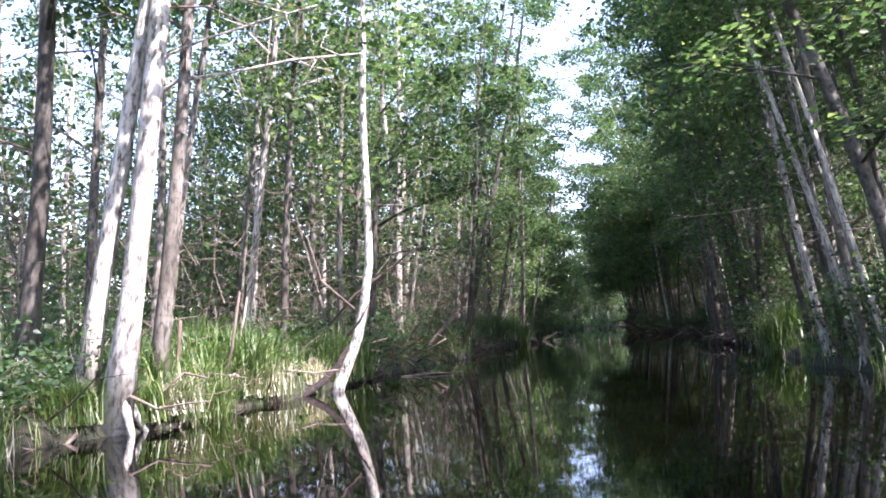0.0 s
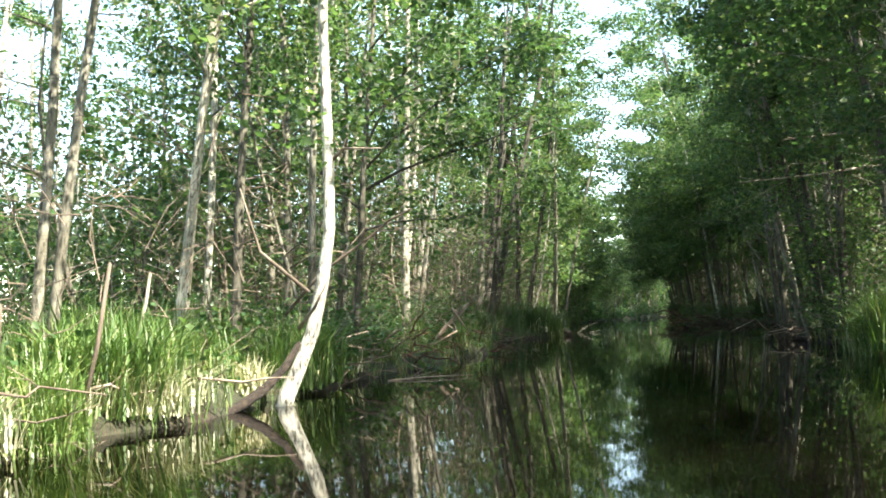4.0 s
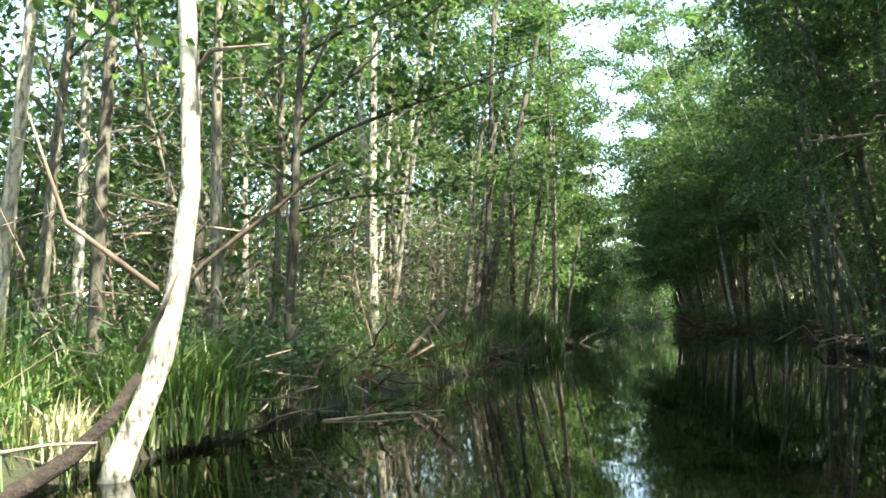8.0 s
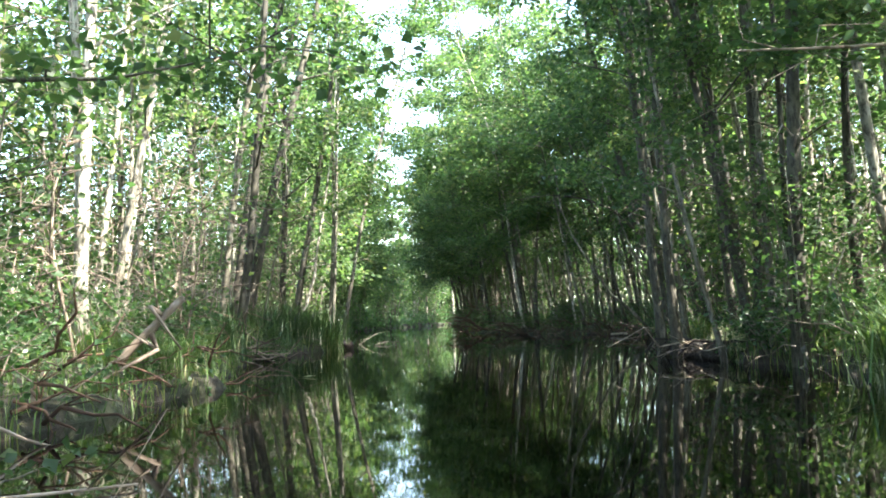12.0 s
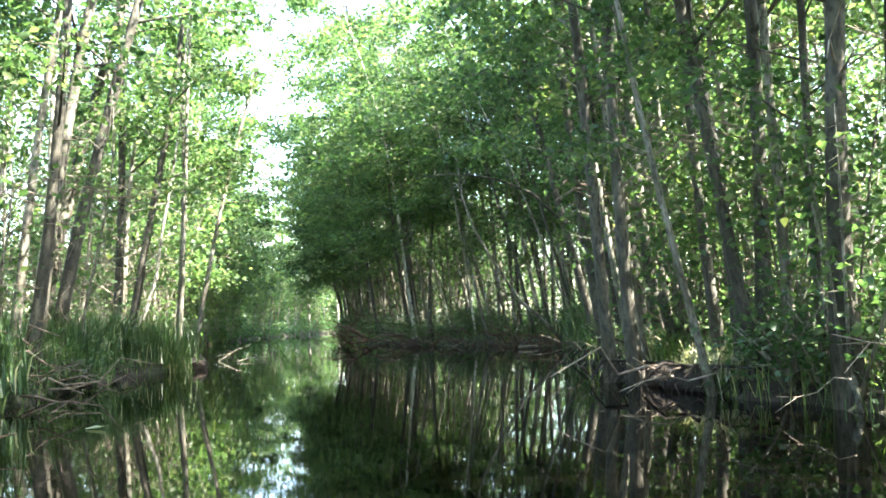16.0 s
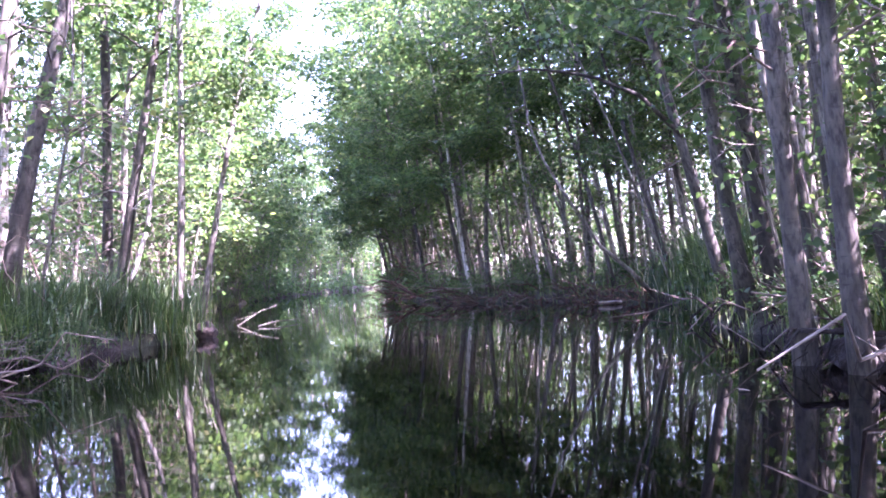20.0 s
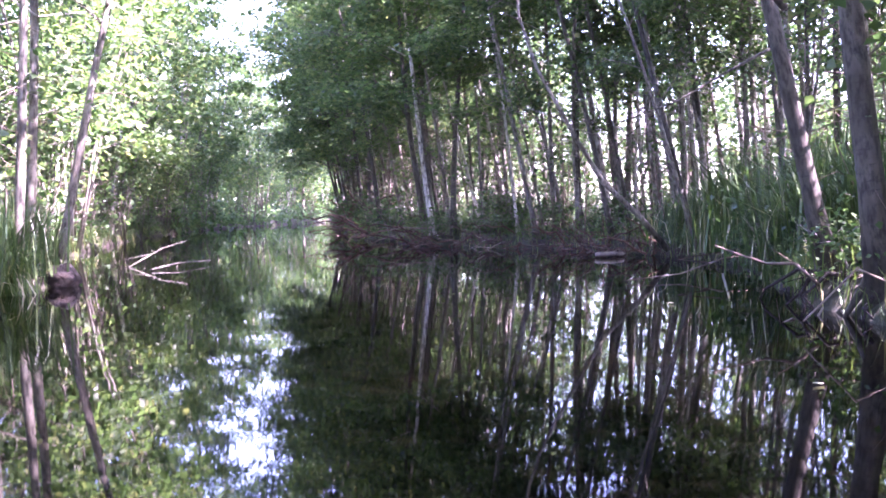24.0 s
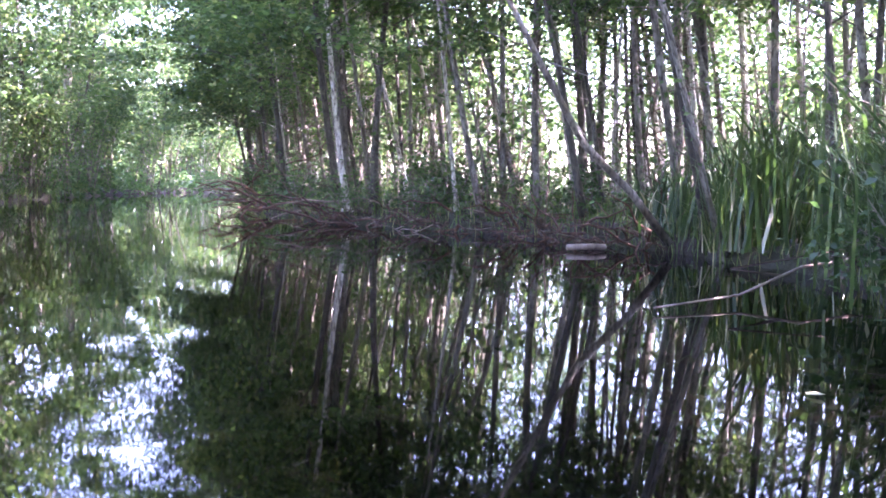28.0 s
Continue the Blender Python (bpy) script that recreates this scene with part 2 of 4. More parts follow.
# ---- the stream's plan ----
LEFT_Y = [-40, -8, 0, 4, 7, 8.6, 10.2, 12.4, 14, 15.6, 17.8, 20.2, 22.2, 25, 28.3, 30, 32.2, 33.2, 34.2, 35.2, 37, 41, 49, 55, 60, 65, 70, 76, 85, 95, 110]
LEFT_X = [-3, -3.2, -3.6, -3.7, -3.4, -2.7, -2.4, -1.7, -1.55, -1.2, -0.8, -0.2, 0.5, 0.6, 0.8, 1.2, 2.0, 2.7, 3.3, 3.2, 2.6, 2.9, 3.8, 4.9, 6.1, 7.6, 9.6, 13.0, 20, 29, 44]
RIGHT_Y = [-40, -8, 0, 8, 13, 15, 17.5, 19.5, 21.2, 23.2, 25, 26.5, 28, 29.5, 31, 32, 33.6, 36.9, 40, 42.3, 47, 55, 60, 65, 70, 76, 85, 95, 110]
RIGHT_X = [5, 4.9, 4.6, 4.8, 5.2, 5.6, 6.4, 7.0, 7.2, 7.4, 8.0, 8.5, 8.9, 9.3, 10.4, 11.2, 11.9, 12.1, 11.3, 10.1, 9.9, 11, 11.9, 13.3, 15.6, 19.8, 28, 37, 52]


def left_x(y):
    return np.interp(y, LEFT_Y, LEFT_X) + 0.10 * np.sin(y * 2.3) + 0.06 * np.sin(y * 5.1 + 1)


def right_x(y):
    return np.interp(y, RIGHT_Y, RIGHT_X) + 0.10 * np.sin(y * 2.1 + 2) + 0.06 * np.sin(y * 4.7)


def inland(x, y):
    """Metres from the water's edge, positive on land."""
    return np.maximum(np.maximum(left_x(y) - x, x - right_x(y)), np.maximum(y - 104.0, -30.0 - y))


def height(x, y):
    d = inland(x, y)
    z = np.interp(d, [-1.6, -0.5, -0.05, 0.12, 0.7, 3, 12], [-0.8, -0.45, -0.12, 0.16, 0.25, 0.34, 0.43])
    hump = 0.10 * np.sin(x * 1.7 + 0.6 * y) * np.sin(y * 1.3 - 0.5 * x) + 0.05 * np.sin(x * 4.1 - y * 3.3)
    return z + hump * np.clip(d * 1.5, 0, 1)


def sheet(name, xs, ys, zfun, mat):
    X, Y = np.meshgrid(xs, ys)
    v = np.stack([X, Y, zfun(X, Y)], -1).reshape(-1, 3)
    nx = len(xs)
    i = (np.arange(len(ys) - 1)[:, None] * nx + np.arange(nx - 1)[None]).ravel()
    me = bpy.data.meshes.new(name)
    me.from_pydata(v.tolist(), [], np.stack([i, i + 1, i + nx + 1, i + nx], 1).tolist())
    me.polygons.foreach_set("use_smooth", np.ones(len(me.polygons), bool))
    me.materials.append(mat)
    me.update()
    return new(name, me)


far = [60.0, 120.0, 400.0, 2500.0]
gx = np.concatenate([[-v for v in far[::-1]], np.arange(-40, -9, 1.5), np.arange(-9, 22, 0.28), np.arange(22, 48, 1.5), far])
gy = np.concatenate([[-2500, -400, -120, -60], np.arange(-34, 0, 1.0), np.arange(0, 60, 0.3), np.arange(60, 112, 0.8), [125, 160, 400, 2500]])
tagged(sheet("ground", gx, gy, height, SOIL), "dark peaty forest floor with leaf litter and moss", "ground", kind="structure")
tagged(sheet("water", np.linspace(-8, 26, 18), np.linspace(-32, 106, 70), lambda x, y: 0 * x, WATER), "still dark bog water mirroring the trees", "water", kind="structure")


# ---- trees ----
def bent_path(rg, H, wander, k=11):
    z = np.linspace(0, 1, k) ** 1.15
    a, b = rg.uniform(0, 6.28, 2)
    off = wander * np.stack([np.sin(z * 4.2 + a) - np.sin(a), np.sin(z * 3.4 + b) - np.sin(b)], 1) * z[:, None] ** 0.6
    return np.column_stack([off, z * H])


def tree_kind(seed, H, r, crown0, R, nleaf, size, bark, label, wander=0.25, limbs=8, dead=3, low=0, taper=0.7, name="alder_tree", apart=4):
    """A standing alder far off its place; copies of it are planted."""
    rg = np.random.default_rng(seed)
    root = tagged(new(name), label, "tree", "young alders" if name == "young_alder" else "bare alder poles" if name == "alder_pole" else "trees along the stream")
    p = bent_path(rg, H, wander)
    rad = r * np.interp(np.linspace(0, 1, 11), [0, 0.04, 0.12, 0.5, 1], [1.7, 1.2, 1.0, 0.72, 0.12])
    g = Geo()
    p[0][2] = -0.25
    g.tube(p, rad, 9, 0.09, seed)
    for i in range(4):
        a = rg.uniform(0, 6.28)
        e = np.array([math.cos(a), math.sin(a), 0])
        g.tube([p[0] + [0, 0, 0.6], p[0] + [0, 0, 0.35] + e * r * 1.4, p[0] + e * r * 4 + [0, 0, 0.02]], [r * 0.5, r * 0.45, r * 0.15], 5)
    trunk = part("trunk", g.mesh("trunk", bark), root)
    at = lambda z: np.array([np.interp(z, p[:, 2], p[:, k]) for k in range(3)])
    centres, upper = [], Geo()
    for i in range(limbs):
        z0 = crown0 + (H * 0.93 - crown0) * (i / limbs) ** 1.05
        f = (z0 - crown0) / (H - crown0)
        ln = R * (1.05 - taper * f) * rg.uniform(0.75, 1.2)
        a = i * 2.4 + rg.uniform(-0.5, 0.5)
        e = np.array([math.cos(a), math.sin(a), 0])
        s = at(z0)
        q = [s, s + e * ln * 0.35 + [0, 0, ln * 0.2], s + e * ln * 0.7 + [0, 0, ln * 0.34], s + e * ln + [0, 0, ln * 0.3]]
        rr = r * 0.30 * (1 - 0.5 * f)
        g = Geo() if i < apart else upper
        g.tube(q, [rr, rr * 0.7, rr * 0.45, rr * 0.15], 5)
        for j in range(5):
            t = rg.uniform(0.3, 1)
            b = np.array([np.interp(t * 3, range(4), [u[k] for u in q]) for k in range(3)])
            ex = e * rg.uniform(-0.1, 0.6) + np.array([-e[1], e[0], 0]) * rg.choice([-1, 1]) * rg.uniform(0.3, 0.8) + [0, 0, rg.uniform(-0.35, 0.3)]
            tip = b + ex * ln * 0.42
            g.tube([b, (b + tip) / 2 + [0, 0, 0.04], tip], [rr * 0.35, rr * 0.22, rr * 0.08], 3)
            for u in (0.45, 0.75, 1.0):
                centres.append((b + (tip - b) * u, 0.11 + 0.06 * R))
        centres.append((q[3], 0.2))
        if i < apart:
            part("limb", g.mesh("limb", bark), root)
    for i in range(dead):
        z0 = rg.uniform(0.18, 0.4) * H
        a, ln = rg.uniform(0, 6.28), rg.uniform(0.5, 1.3)
        e, s = np.array([math.cos(a), math.sin(a), 0]), at(z0)
        g = Geo() if i < apart // 2 else upper
        g.tube([s, s + e * ln * 0.5 + [0, 0, 0.1], s + e * ln + [0, 0, rg.uniform(-0.2, 0.25)]], [r * 0.16, r * 0.11, r * 0.05], 5)
        g.tube([s + e * ln * 0.5 + [0, 0, 0.1], s + e * ln * 0.8 + [0.12, -0.1, 0.3]], [r * 0.08, r * 0.03], 4)
        if i < apart // 2:
            part("dead_branch", g.mesh("dead_branch", DEADWOOD), trunk)
    for i in range(low):
        s = at(rg.uniform(1.0, crown0 + 0.5))
        a = rg.uniform(0, 6.28)
        centres.append((s + np.array([math.cos(a), math.sin(a), 0]) * rg.uniform(0.2, 0.9), 0.3))
    tagged(part("branchwork", upper.mesh("branchwork", bark), root), kind="stuff")
    pick = rg.integers(0, len(centres), nleaf)
    cs, sp = np.array([c for c, _ in centres]), np.array([w for _, w in centres])
    pos = cs[pick] + rg.normal(size=(nleaf, 3)) * sp[pick][:, None] * [1, 1, 0.6]
    part("crown", leaves("crown", pos, size, LEAF, rg), root)
    return root


SLIM, POLE, MID, EDGE, STEM, BIG, ROOF, DARK, FAR, HUNG, VEIL, TALL = "slim", "pole", "mid", "edge", "stem", "big", "roof", "dark", "far", "hung", "veil", "tall"
KIND = {
    SLIM: [(tree_kind(11, 10.5, 0.055, 3.0, 1.4, 1800, 0.1, BARK, "slim grey-barked young alder rising from the wet bank", 0.3, 8, 3, 5, name="young_alder"), 0.055),
           (tree_kind(12, 9.5, 0.055, 2.6, 1.3, 1800, 0.1, BARK_PALE, "slim pale-barked young alder rising from the wet bank", 0.35, 8, 3, 5, name="young_alder"), 0.055)],
    POLE: [(tree_kind(21, 12, 0.06, 5.4, 1.5, 1200, 0.105, BARK, "tall bare-stemmed alder pole in the swamp wood", 0.25, 7, 4, name="alder_pole"), 0.06),
           (tree_kind(22, 12.5, 0.06, 6.0, 1.6, 1200, 0.105, BARK_PALE, "tall pale bare-stemmed alder pole in the swamp wood", 0.3, 7, 4, name="alder_pole"), 0.06)],
    MID: [(tree_kind(31, 13, 0.09, 3.8, 2.3, 3600, 0.105, BARK_PALE, "mature alder with blotched pale bark and leafy crown", 0.3, 10, 3), 0.09),
          (tree_kind(32, 13.5, 0.09, 3.4, 2.4, 3600, 0.105, BARK, "mature alder with grey mottled bark and leafy crown", 0.35, 10, 3), 0.09)],
    EDGE: [(tree_kind(41, 9.5, 0.08, 1.5, 2.6, 3800, 0.13, BARK, "leafy alder at the water's edge with low spreading limbs", 0.4, 12, 2, 6), 0.08),
           (tree_kind(42, 10.5, 0.08, 1.9, 2.8, 3800, 0.13, BARK_SHADED, "leafy alder with shade-darkened bark and low spreading limbs", 0.35, 12, 2, 6), 0.08)],
    STEM: [(tree_kind(46, 10, 0.045, 2.9, 2.2, 2600, 0.11, BARK_PALE, "thin pale alder stem with a spreading top", 0.3, 8, 2, name="young_alder"), 0.045),
           (tree_kind(47, 9, 0.045, 2.5, 2.1, 2600, 0.11, BARK, "thin grey alder stem with a spreading top", 0.35, 8, 2, name="young_alder"), 0.045)],
    BIG: [(tree_kind(48, 14.5, 0.07, 3.0, 3.3, 4800, 0.13, BARK_SHADED, "broad alder with a dense dark-green crown over the stream", 0.5, 20, 2, 0, 0.3), 0.09),
          (tree_kind(49, 14, 0.072, 2.6, 3.1, 4800, 0.13, BARK, "broad alder with a dense green crown over the stream", 0.5, 20, 2, 0, 0.3), 0.09)],
    ROOF: [(tree_kind(56, 13.5, 0.062, 7.6, 3.3, 4200, 0.14, BARK_SHADED, "alder with shade-darkened stem carrying a dense closed crown", 0.35, 13, 4, 0, 0.25), 0.085),
           (tree_kind(57, 13.0, 0.058, 7.2, 3.1, 4200, 0.14, BARK, "grey-stemmed alder carrying a dense closed crown", 0.35, 13, 4, 0, 0.25), 0.085)],
    HUNG: [(tree_kind(66, 13.0, 0.075, 3.6, 3.0, 6000, 0.125, BARK_SHADED, "alder hung with dense dark leaves over the water", 0.4, 24, 2, 0, 0.35), 0.09),
           (tree_kind(67, 12.0, 0.07, 3.2, 2.8, 6000, 0.125, BARK_SHADED, "dark alder with leafy limbs drooping over the water", 0.45, 24, 2, 0, 0.3), 0.09)],
    VEIL: [(tree_kind(68, 13.0, 0.06, 3.2, 2.7, 5600, 0.115, BARK_SHADED, "alder with shade-darkened stem veiled in leaves above head height", 0.35, 18, 4, 3, 0.3), 0.085),
           (tree_kind(69, 12.0, 0.058, 2.8, 2.5, 5600, 0.115, BARK, "grey-stemmed alder veiled in leaves above head height", 0.4, 18, 4, 3, 0.3), 0.085)],
    TALL: [(tree_kind(74, 18.5, 0.09, 5.0, 3.1, 8500, 0.17, BARK_SHADED, "tall alder with a dense dark crown far along the stream", 0.5, 26, 0, 0, 0.25, apart=2), 0.09),
           (tree_kind(75, 17.0, 0.09, 4.5, 2.9, 8500, 0.17, BARK, "tall alder with a full green crown far along the stream", 0.5, 26, 0, 0, 0.25, apart=2), 0.09)],
    FAR: [(tree_kind(43, 10, 0.08, 1.4, 2.8, 1700, 0.22, BARK, "distant leafy alder with low spreading limbs", 0.4, 10, 2, 6, apart=0), 0.08),
          (tree_kind(44, 12, 0.08, 1.8, 2.9, 1900, 0.22, BARK_PALE, "distant tall leafy alder beside the stream", 0.35, 11, 2, 6, apart=0), 0.08)],
    DARK: [(tree_kind(51, 12.5, 0.085, 3.6, 2.1, 2600, 0.105, BARK_SHADED, "alder leaning over the stream, bark darkened for shade", 0.35, 9, 4), 0.085),
           (tree_kind(52, 12, 0.085, 4.0, 2.0, 2600, 0.105, BARK, "grey-brown alder leaning over the stream", 0.3, 9, 4), 0.085)],
}
used = set()


def plant(kind, x, y, lean=0.0, r=None, lean_y=0.0, spin=None, which=None, tall=1.0):
    """Plants a tree; lean: metres sideways (+x) for each metre up."""
    which = random.randrange(2) if which is None else which
    proto, r0 = KIND[kind][which]
    s = (0.84 * r if r else r0 * random.uniform(0.7, 1.15)) / r0
    sc = min(max(s, 0.75), 1.25) ** 0.5
    z = float(height(np.array(x), np.array(y)))
    m = pose(x, y, max(z, -0.15) - 0.02, -math.degrees(math.atan(lean_y)), math.degrees(math.atan(lean)), 0) @ pose(0, 0, 0, 0, 0, random.uniform(0, 360) if spin is None else spin)
    m = m @ Matrix.Diagonal((s if s < 1.6 else 1.6, s if s < 1.6 else 1.6, sc * tall * random.uniform(0.92, 1.08), 1))
    if (kind, which) in used:
        return copy_thing(proto, m)
    used.add((kind, which))
    proto.matrix_basis = m
    return proto


# left bank, one by one
for k, x, y, lean, r, w in [
    (MID, -3.3, 8.45, 0.15, 0.1, 0), (MID, -2.95, 8.3, 0.18, 0.13, 0), (DARK, -2.8, 8.95, 0.10, 0.09, 1), (DARK, -4.35, 9.5, 0.14, 0.12, 0),
    (MID, -4.6, 12.0, 0.04, 0.08, 1), (POLE, -3.8, 12.5, 0.13, 0.065, 0), (POLE, -3.9, 8.0, 0.02, 0.07, 1), (MID, -3.6, 16.0, 0.12, 0.09, 1),
    (DARK, -1.77, 15.8, 0.05, 0.073, 1), (POLE, -3.4, 16.4, 0.07, 0.067, 1), (DARK, -2.6, 15.0, 0.04, 0.064, 0),
]:
    plant(k, x, y, lean, r, which=w)
for k, x, y, lean, r, w in [
    (POLE, -1.12, 23.2, 0.03, 0.08, 1), (POLE, -1.26, 27.6, 0.08, 0.08, 1), (SLIM, -2.0, 20.0, 0.076, 0.056, 0),
    (SLIM, 2.91, 34.5, 0.065, 0.075, 0), (SLIM, 3.2, 34.6, 0.2, 0.07, 0),
    (POLE, -2.76, 30.0, 0.016, 0.088, 1), (POLE, -0.12, 29.0, 0.045, 0.08, 0), (DARK, 0.7, 28.7, 0.165, 0.085, 0),
]:
    plant(k, x, y, lean, r, which=w)
for k, x, y, lean, r, w in [
    (DARK, 1.75, 35.4, 0.05, 0.092, 0), (DARK, 2.0, 34.0, 0.12, 0.08, 0), (POLE, 0.37, 30.0, 0.1, 0.094, 0), (DARK, 0.6, 30.6, 0.13, 0.106, 0),
    (DARK, 0.85, 31.2, 0.15, 0.108, 0), (DARK, 0.35, 34.0, 0.17, 0.12, 0), (SLIM, 2.88, 33.6, 0.09, 0.07, 0), (POLE, -1.9, 33.0, 0.05, 0.07, 0),
    (POLE, -0.9, 36.5, 0.06, 0.07, 1), (SLIM, 0.9, 38.5, 0.08, 0.06, 0),
]:
    plant(k, x, y, lean, r, which=w)
# right bank
for x, y, lean, r in [(5.5, 10.6, -0.20, 0.1), (5.6, 9.5, -0.17, 0.09), (5.9, 10.9, -0.22, 0.08)]:
    plant(DARK, x, y, lean, r, which=0, tall=0.6)
for k, x, y, lean, r, w in [
    (POLE, 5.5, 12.0, -0.32, 0.055, 1), (SLIM, 5.6, 12.6, -0.24, 0.045, 1), (POLE, 5.45, 11.3, -0.28, 0.05, 1), (POLE, 5.9, 12.5, -0.20, 0.06, 1),
    (SLIM, 6.5, 11.9, -0.13, 0.045, 0), (POLE, 6.3, 13.1, -0.27, 0.05, 0), (SLIM, 5.7, 13.9, -0.17, 0.05, 1),
]:
    plant(k, x, y, lean, r, lean_y=0.05 * math.sin(9 * x + 4 * y), which=w)
for k, x, y, lean, r, w in [
    (MID, 5.4, 13.0, -0.2, 0.07, 0), (POLE, 5.3, 11.6, -0.16, 0.07, 0), (MID, 8.7, 20.8, -0.06, 0.11, 0), (DARK, 7.6, 22.5, 0.04, 0.075, 0),
    (DARK, 7.38, 25.0, -0.08, 0.075, 0), (DARK, 7.35, 21.2, -0.03, 0.09, 0), (DARK, 7.83, 23.5, -0.126, 0.055, 0), (SLIM, 7.25, 22.8, -0.22, 0.05, 0),
]:
    plant(k, x, y, lean, r, which=w)
for k, x, y, lean, r, w in [
    (DARK, 7.3, 24.3, -0.105, 0.07, 0), (DARK, 7.5, 22.5, -0.2, 0.062, 0), (DARK, 7.75, 23.0, -0.07, 0.07, 0), (DARK, 7.5, 22.0, -0.01, 0.066, 1),
    (DARK, 9.5, 29.15, -0.27, 0.07, 0), (DARK, 9.05, 28.1, -0.2, 0.085, 0), (DARK, 9.3, 27.9, -0.18, 0.1, 0), (DARK, 9.6, 27.4, -0.12, 0.09, 1),
    (DARK, 7.75, 24.8, -0.137, 0.068, 1), (DARK, 8.85, 26.2, -0.17, 0.08, 0), (DARK, 9.1, 26.9, -0.2, 0.07, 0),
]:
    plant(k, x, y, lean, r, which=w)
for k, x, y, lean, r, w in [
    (POLE, 13.0, 36.6, -0.20, 0.066, 0), (POLE, 14.0, 38.0, -0.03, 0.085, 0), (POLE, 13.9, 36.0, -0.02, 0.07, 0), (POLE, 13.7, 40.0, -0.09, 0.08, 0),
    (SLIM, 11.9, 34.5, -0.38, 0.044, 0), (MID, 14.5, 38.4, -0.08, 0.09, 1), (MID, 16.2, 39.0, -0.1, 0.087, 0), (POLE, 14.9, 37.0, -0.09, 0.06, 0),
    (POLE, 14.2, 41.0, -0.04, 0.08, 0), (SLIM, 13.2, 43.0, -0.3, 0.07, 0),
]:
    plant(k, x, y, lean, r, which=w)


GLADES = [(-2.2, 10.6, 2.0), (7.1, 17.8, 2.3), (7.4, 23.6, 0.7), (-1.2, 12.6, 0.8), (8.8, 22.8, 2.0)]      # sunlit spots: place and half width


def in_glade(x, y):
    """True where a tree would stand in the sun's way to one of the glades."""
    ux, uy = math.sin(radians(SUN_AZ)), math.cos(radians(SUN_AZ))
    return any(0.8 < (x - a) * ux + (y - b) * uy < 15 and abs((x - a) * uy - (y - b) * ux) < w for a, b, w in GLADES)


def fill(n, side, y0, y1, d0, d1, kinds, seed, lean=0.06, gap=0.55, tall=1.0):
    """Plants n more trees between d0 and d1 metres behind one bank."""
    rg, put = random.Random(seed), []
    tries = 0
    while len(put) < n and tries < n * 30:
        tries += 1
        y = rg.uniform(y0, y1)
        d = d0 + (d1 - d0) * rg.random() ** 1.3
        x = float(left_x(y)) - d if side < 0 else float(right_x(y)) + d
        if not in_glade(x, y) and all((x - a) ** 2 + (y - b) ** 2 > gap * gap for a, b in put):
            put.append((x, y))
            plant(rg.choice(kinds), x, y, -side * max(0, rg.gauss(lean, 0.05)), lean_y=rg.gauss(0, 0.035), tall=tall * rg.uniform(0.85, 1.12))


random.seed(5)
# beside and behind the start, out of view; kept for their shadows
fill(10, -1, -9, 6.5, 0.4, 7, (MID, POLE, DARK), 1)
fill(18, -1, 9, 24, 2.2, 12, (POLE, POLE, POLE, SLIM), 2, 0.03)
fill(20, -1, 23, 36, 2.0, 12, (POLE, POLE, SLIM, MID), 3, 0.03)
fill(7, -1, 17, 34, 1.5, 6, (MID,), 23, 0.03, 2.2)
fill(14, -1, 36, 50, 3, 13, (POLE, POLE, SLIM, MID), 15, 0.03)
plant(BIG, -1.9, 18.6, 0.12, 0.08, which=1, tall=0.9)
plant(MID, -1.0, 24.6, 0.16, 0.085, which=1)
plant(MID, -3.1, 14.2, 0.12, 0.08, which=0)
fill(16, -1, 38, 62, 0.3, 3.0, (EDGE, STEM, MID, EDGE), 4, 0.07, 1.2)
fill(10, -1, 44, 74, 0.4, 3.0, (BIG,), 24, 0.12, 2.2, 0.85)
fill(18, -1, 60, 104, 1.0, 5.0, (FAR,), 5, 0.04, 1.8)
# two unseen fills behind the start, there to cast shade
fill(9, 1, -9, 2.5, 0.5, 6, (DARK, POLE, MID), 6)
fill(5, 1, -10, 1.5, 0.8, 5.0, (ROOF,), 20, 0.04, 2.0)
fill(6, 1, 9.5, 21, 0.6, 5.0, (ROOF,), 22, 0.12, 1.7)
fill(3, 1, 21, 29, 1.0, 3.0, (ROOF,), 32, 0.12, 2.2)
fill(5, 1, 30, 42, 1.0, 5.0, (ROOF,), 25, 0.07, 1.8)
fill(13, 1, 8, 22, 2.6, 10, (POLE, SLIM, POLE), 7, 0.10)
fill(20, 1, 21, 36, 1.5, 10, (POLE, POLE, SLIM, POLE), 8, 0.08)
fill(38, 1, 38, 60, 0.4, 4.5, (STEM, POLE, STEM, SLIM), 9, 0.10, 0.45)
fill(38, 1, 36, 60, 1.5, 10, (POLE, POLE, SLIM), 14, 0.05, 0.55, 0.85)
fill(9, 1, 42, 64, 0.4, 1.8, (VEIL,), 10, 0.13, 1.4, 0.88)
for x, y, lean, w in [(13.6, 30.4, -0.05, 0), (15.2, 28.9, -0.05, 1), (12.2, 37.6, -0.24, 0), (11.7, 39.7, -0.26, 1), (12.3, 35.2, -0.24, 0)]:
    plant(ROOF, x, y, lean, 0.075, which=w)
plant(BIG, 5.8, 13.4, -0.10, 0.08, which=0, tall=0.9)
for x, y, lean, w in [(-0.4, 30.6, 0.08, 1), (0.5, 33.2, 0.08, 0), (-1.2, 28.1, 0.06, 1)]:
    plant(MID, x, y, lean, 0.075, which=w)
fill(4, 1, 52, 66, 0.4, 1.2, (VEIL,), 29, 0.16, 2.2, 0.9)
plant(ROOF, 5.7, 14.3, -0.15, 0.075, which=0)
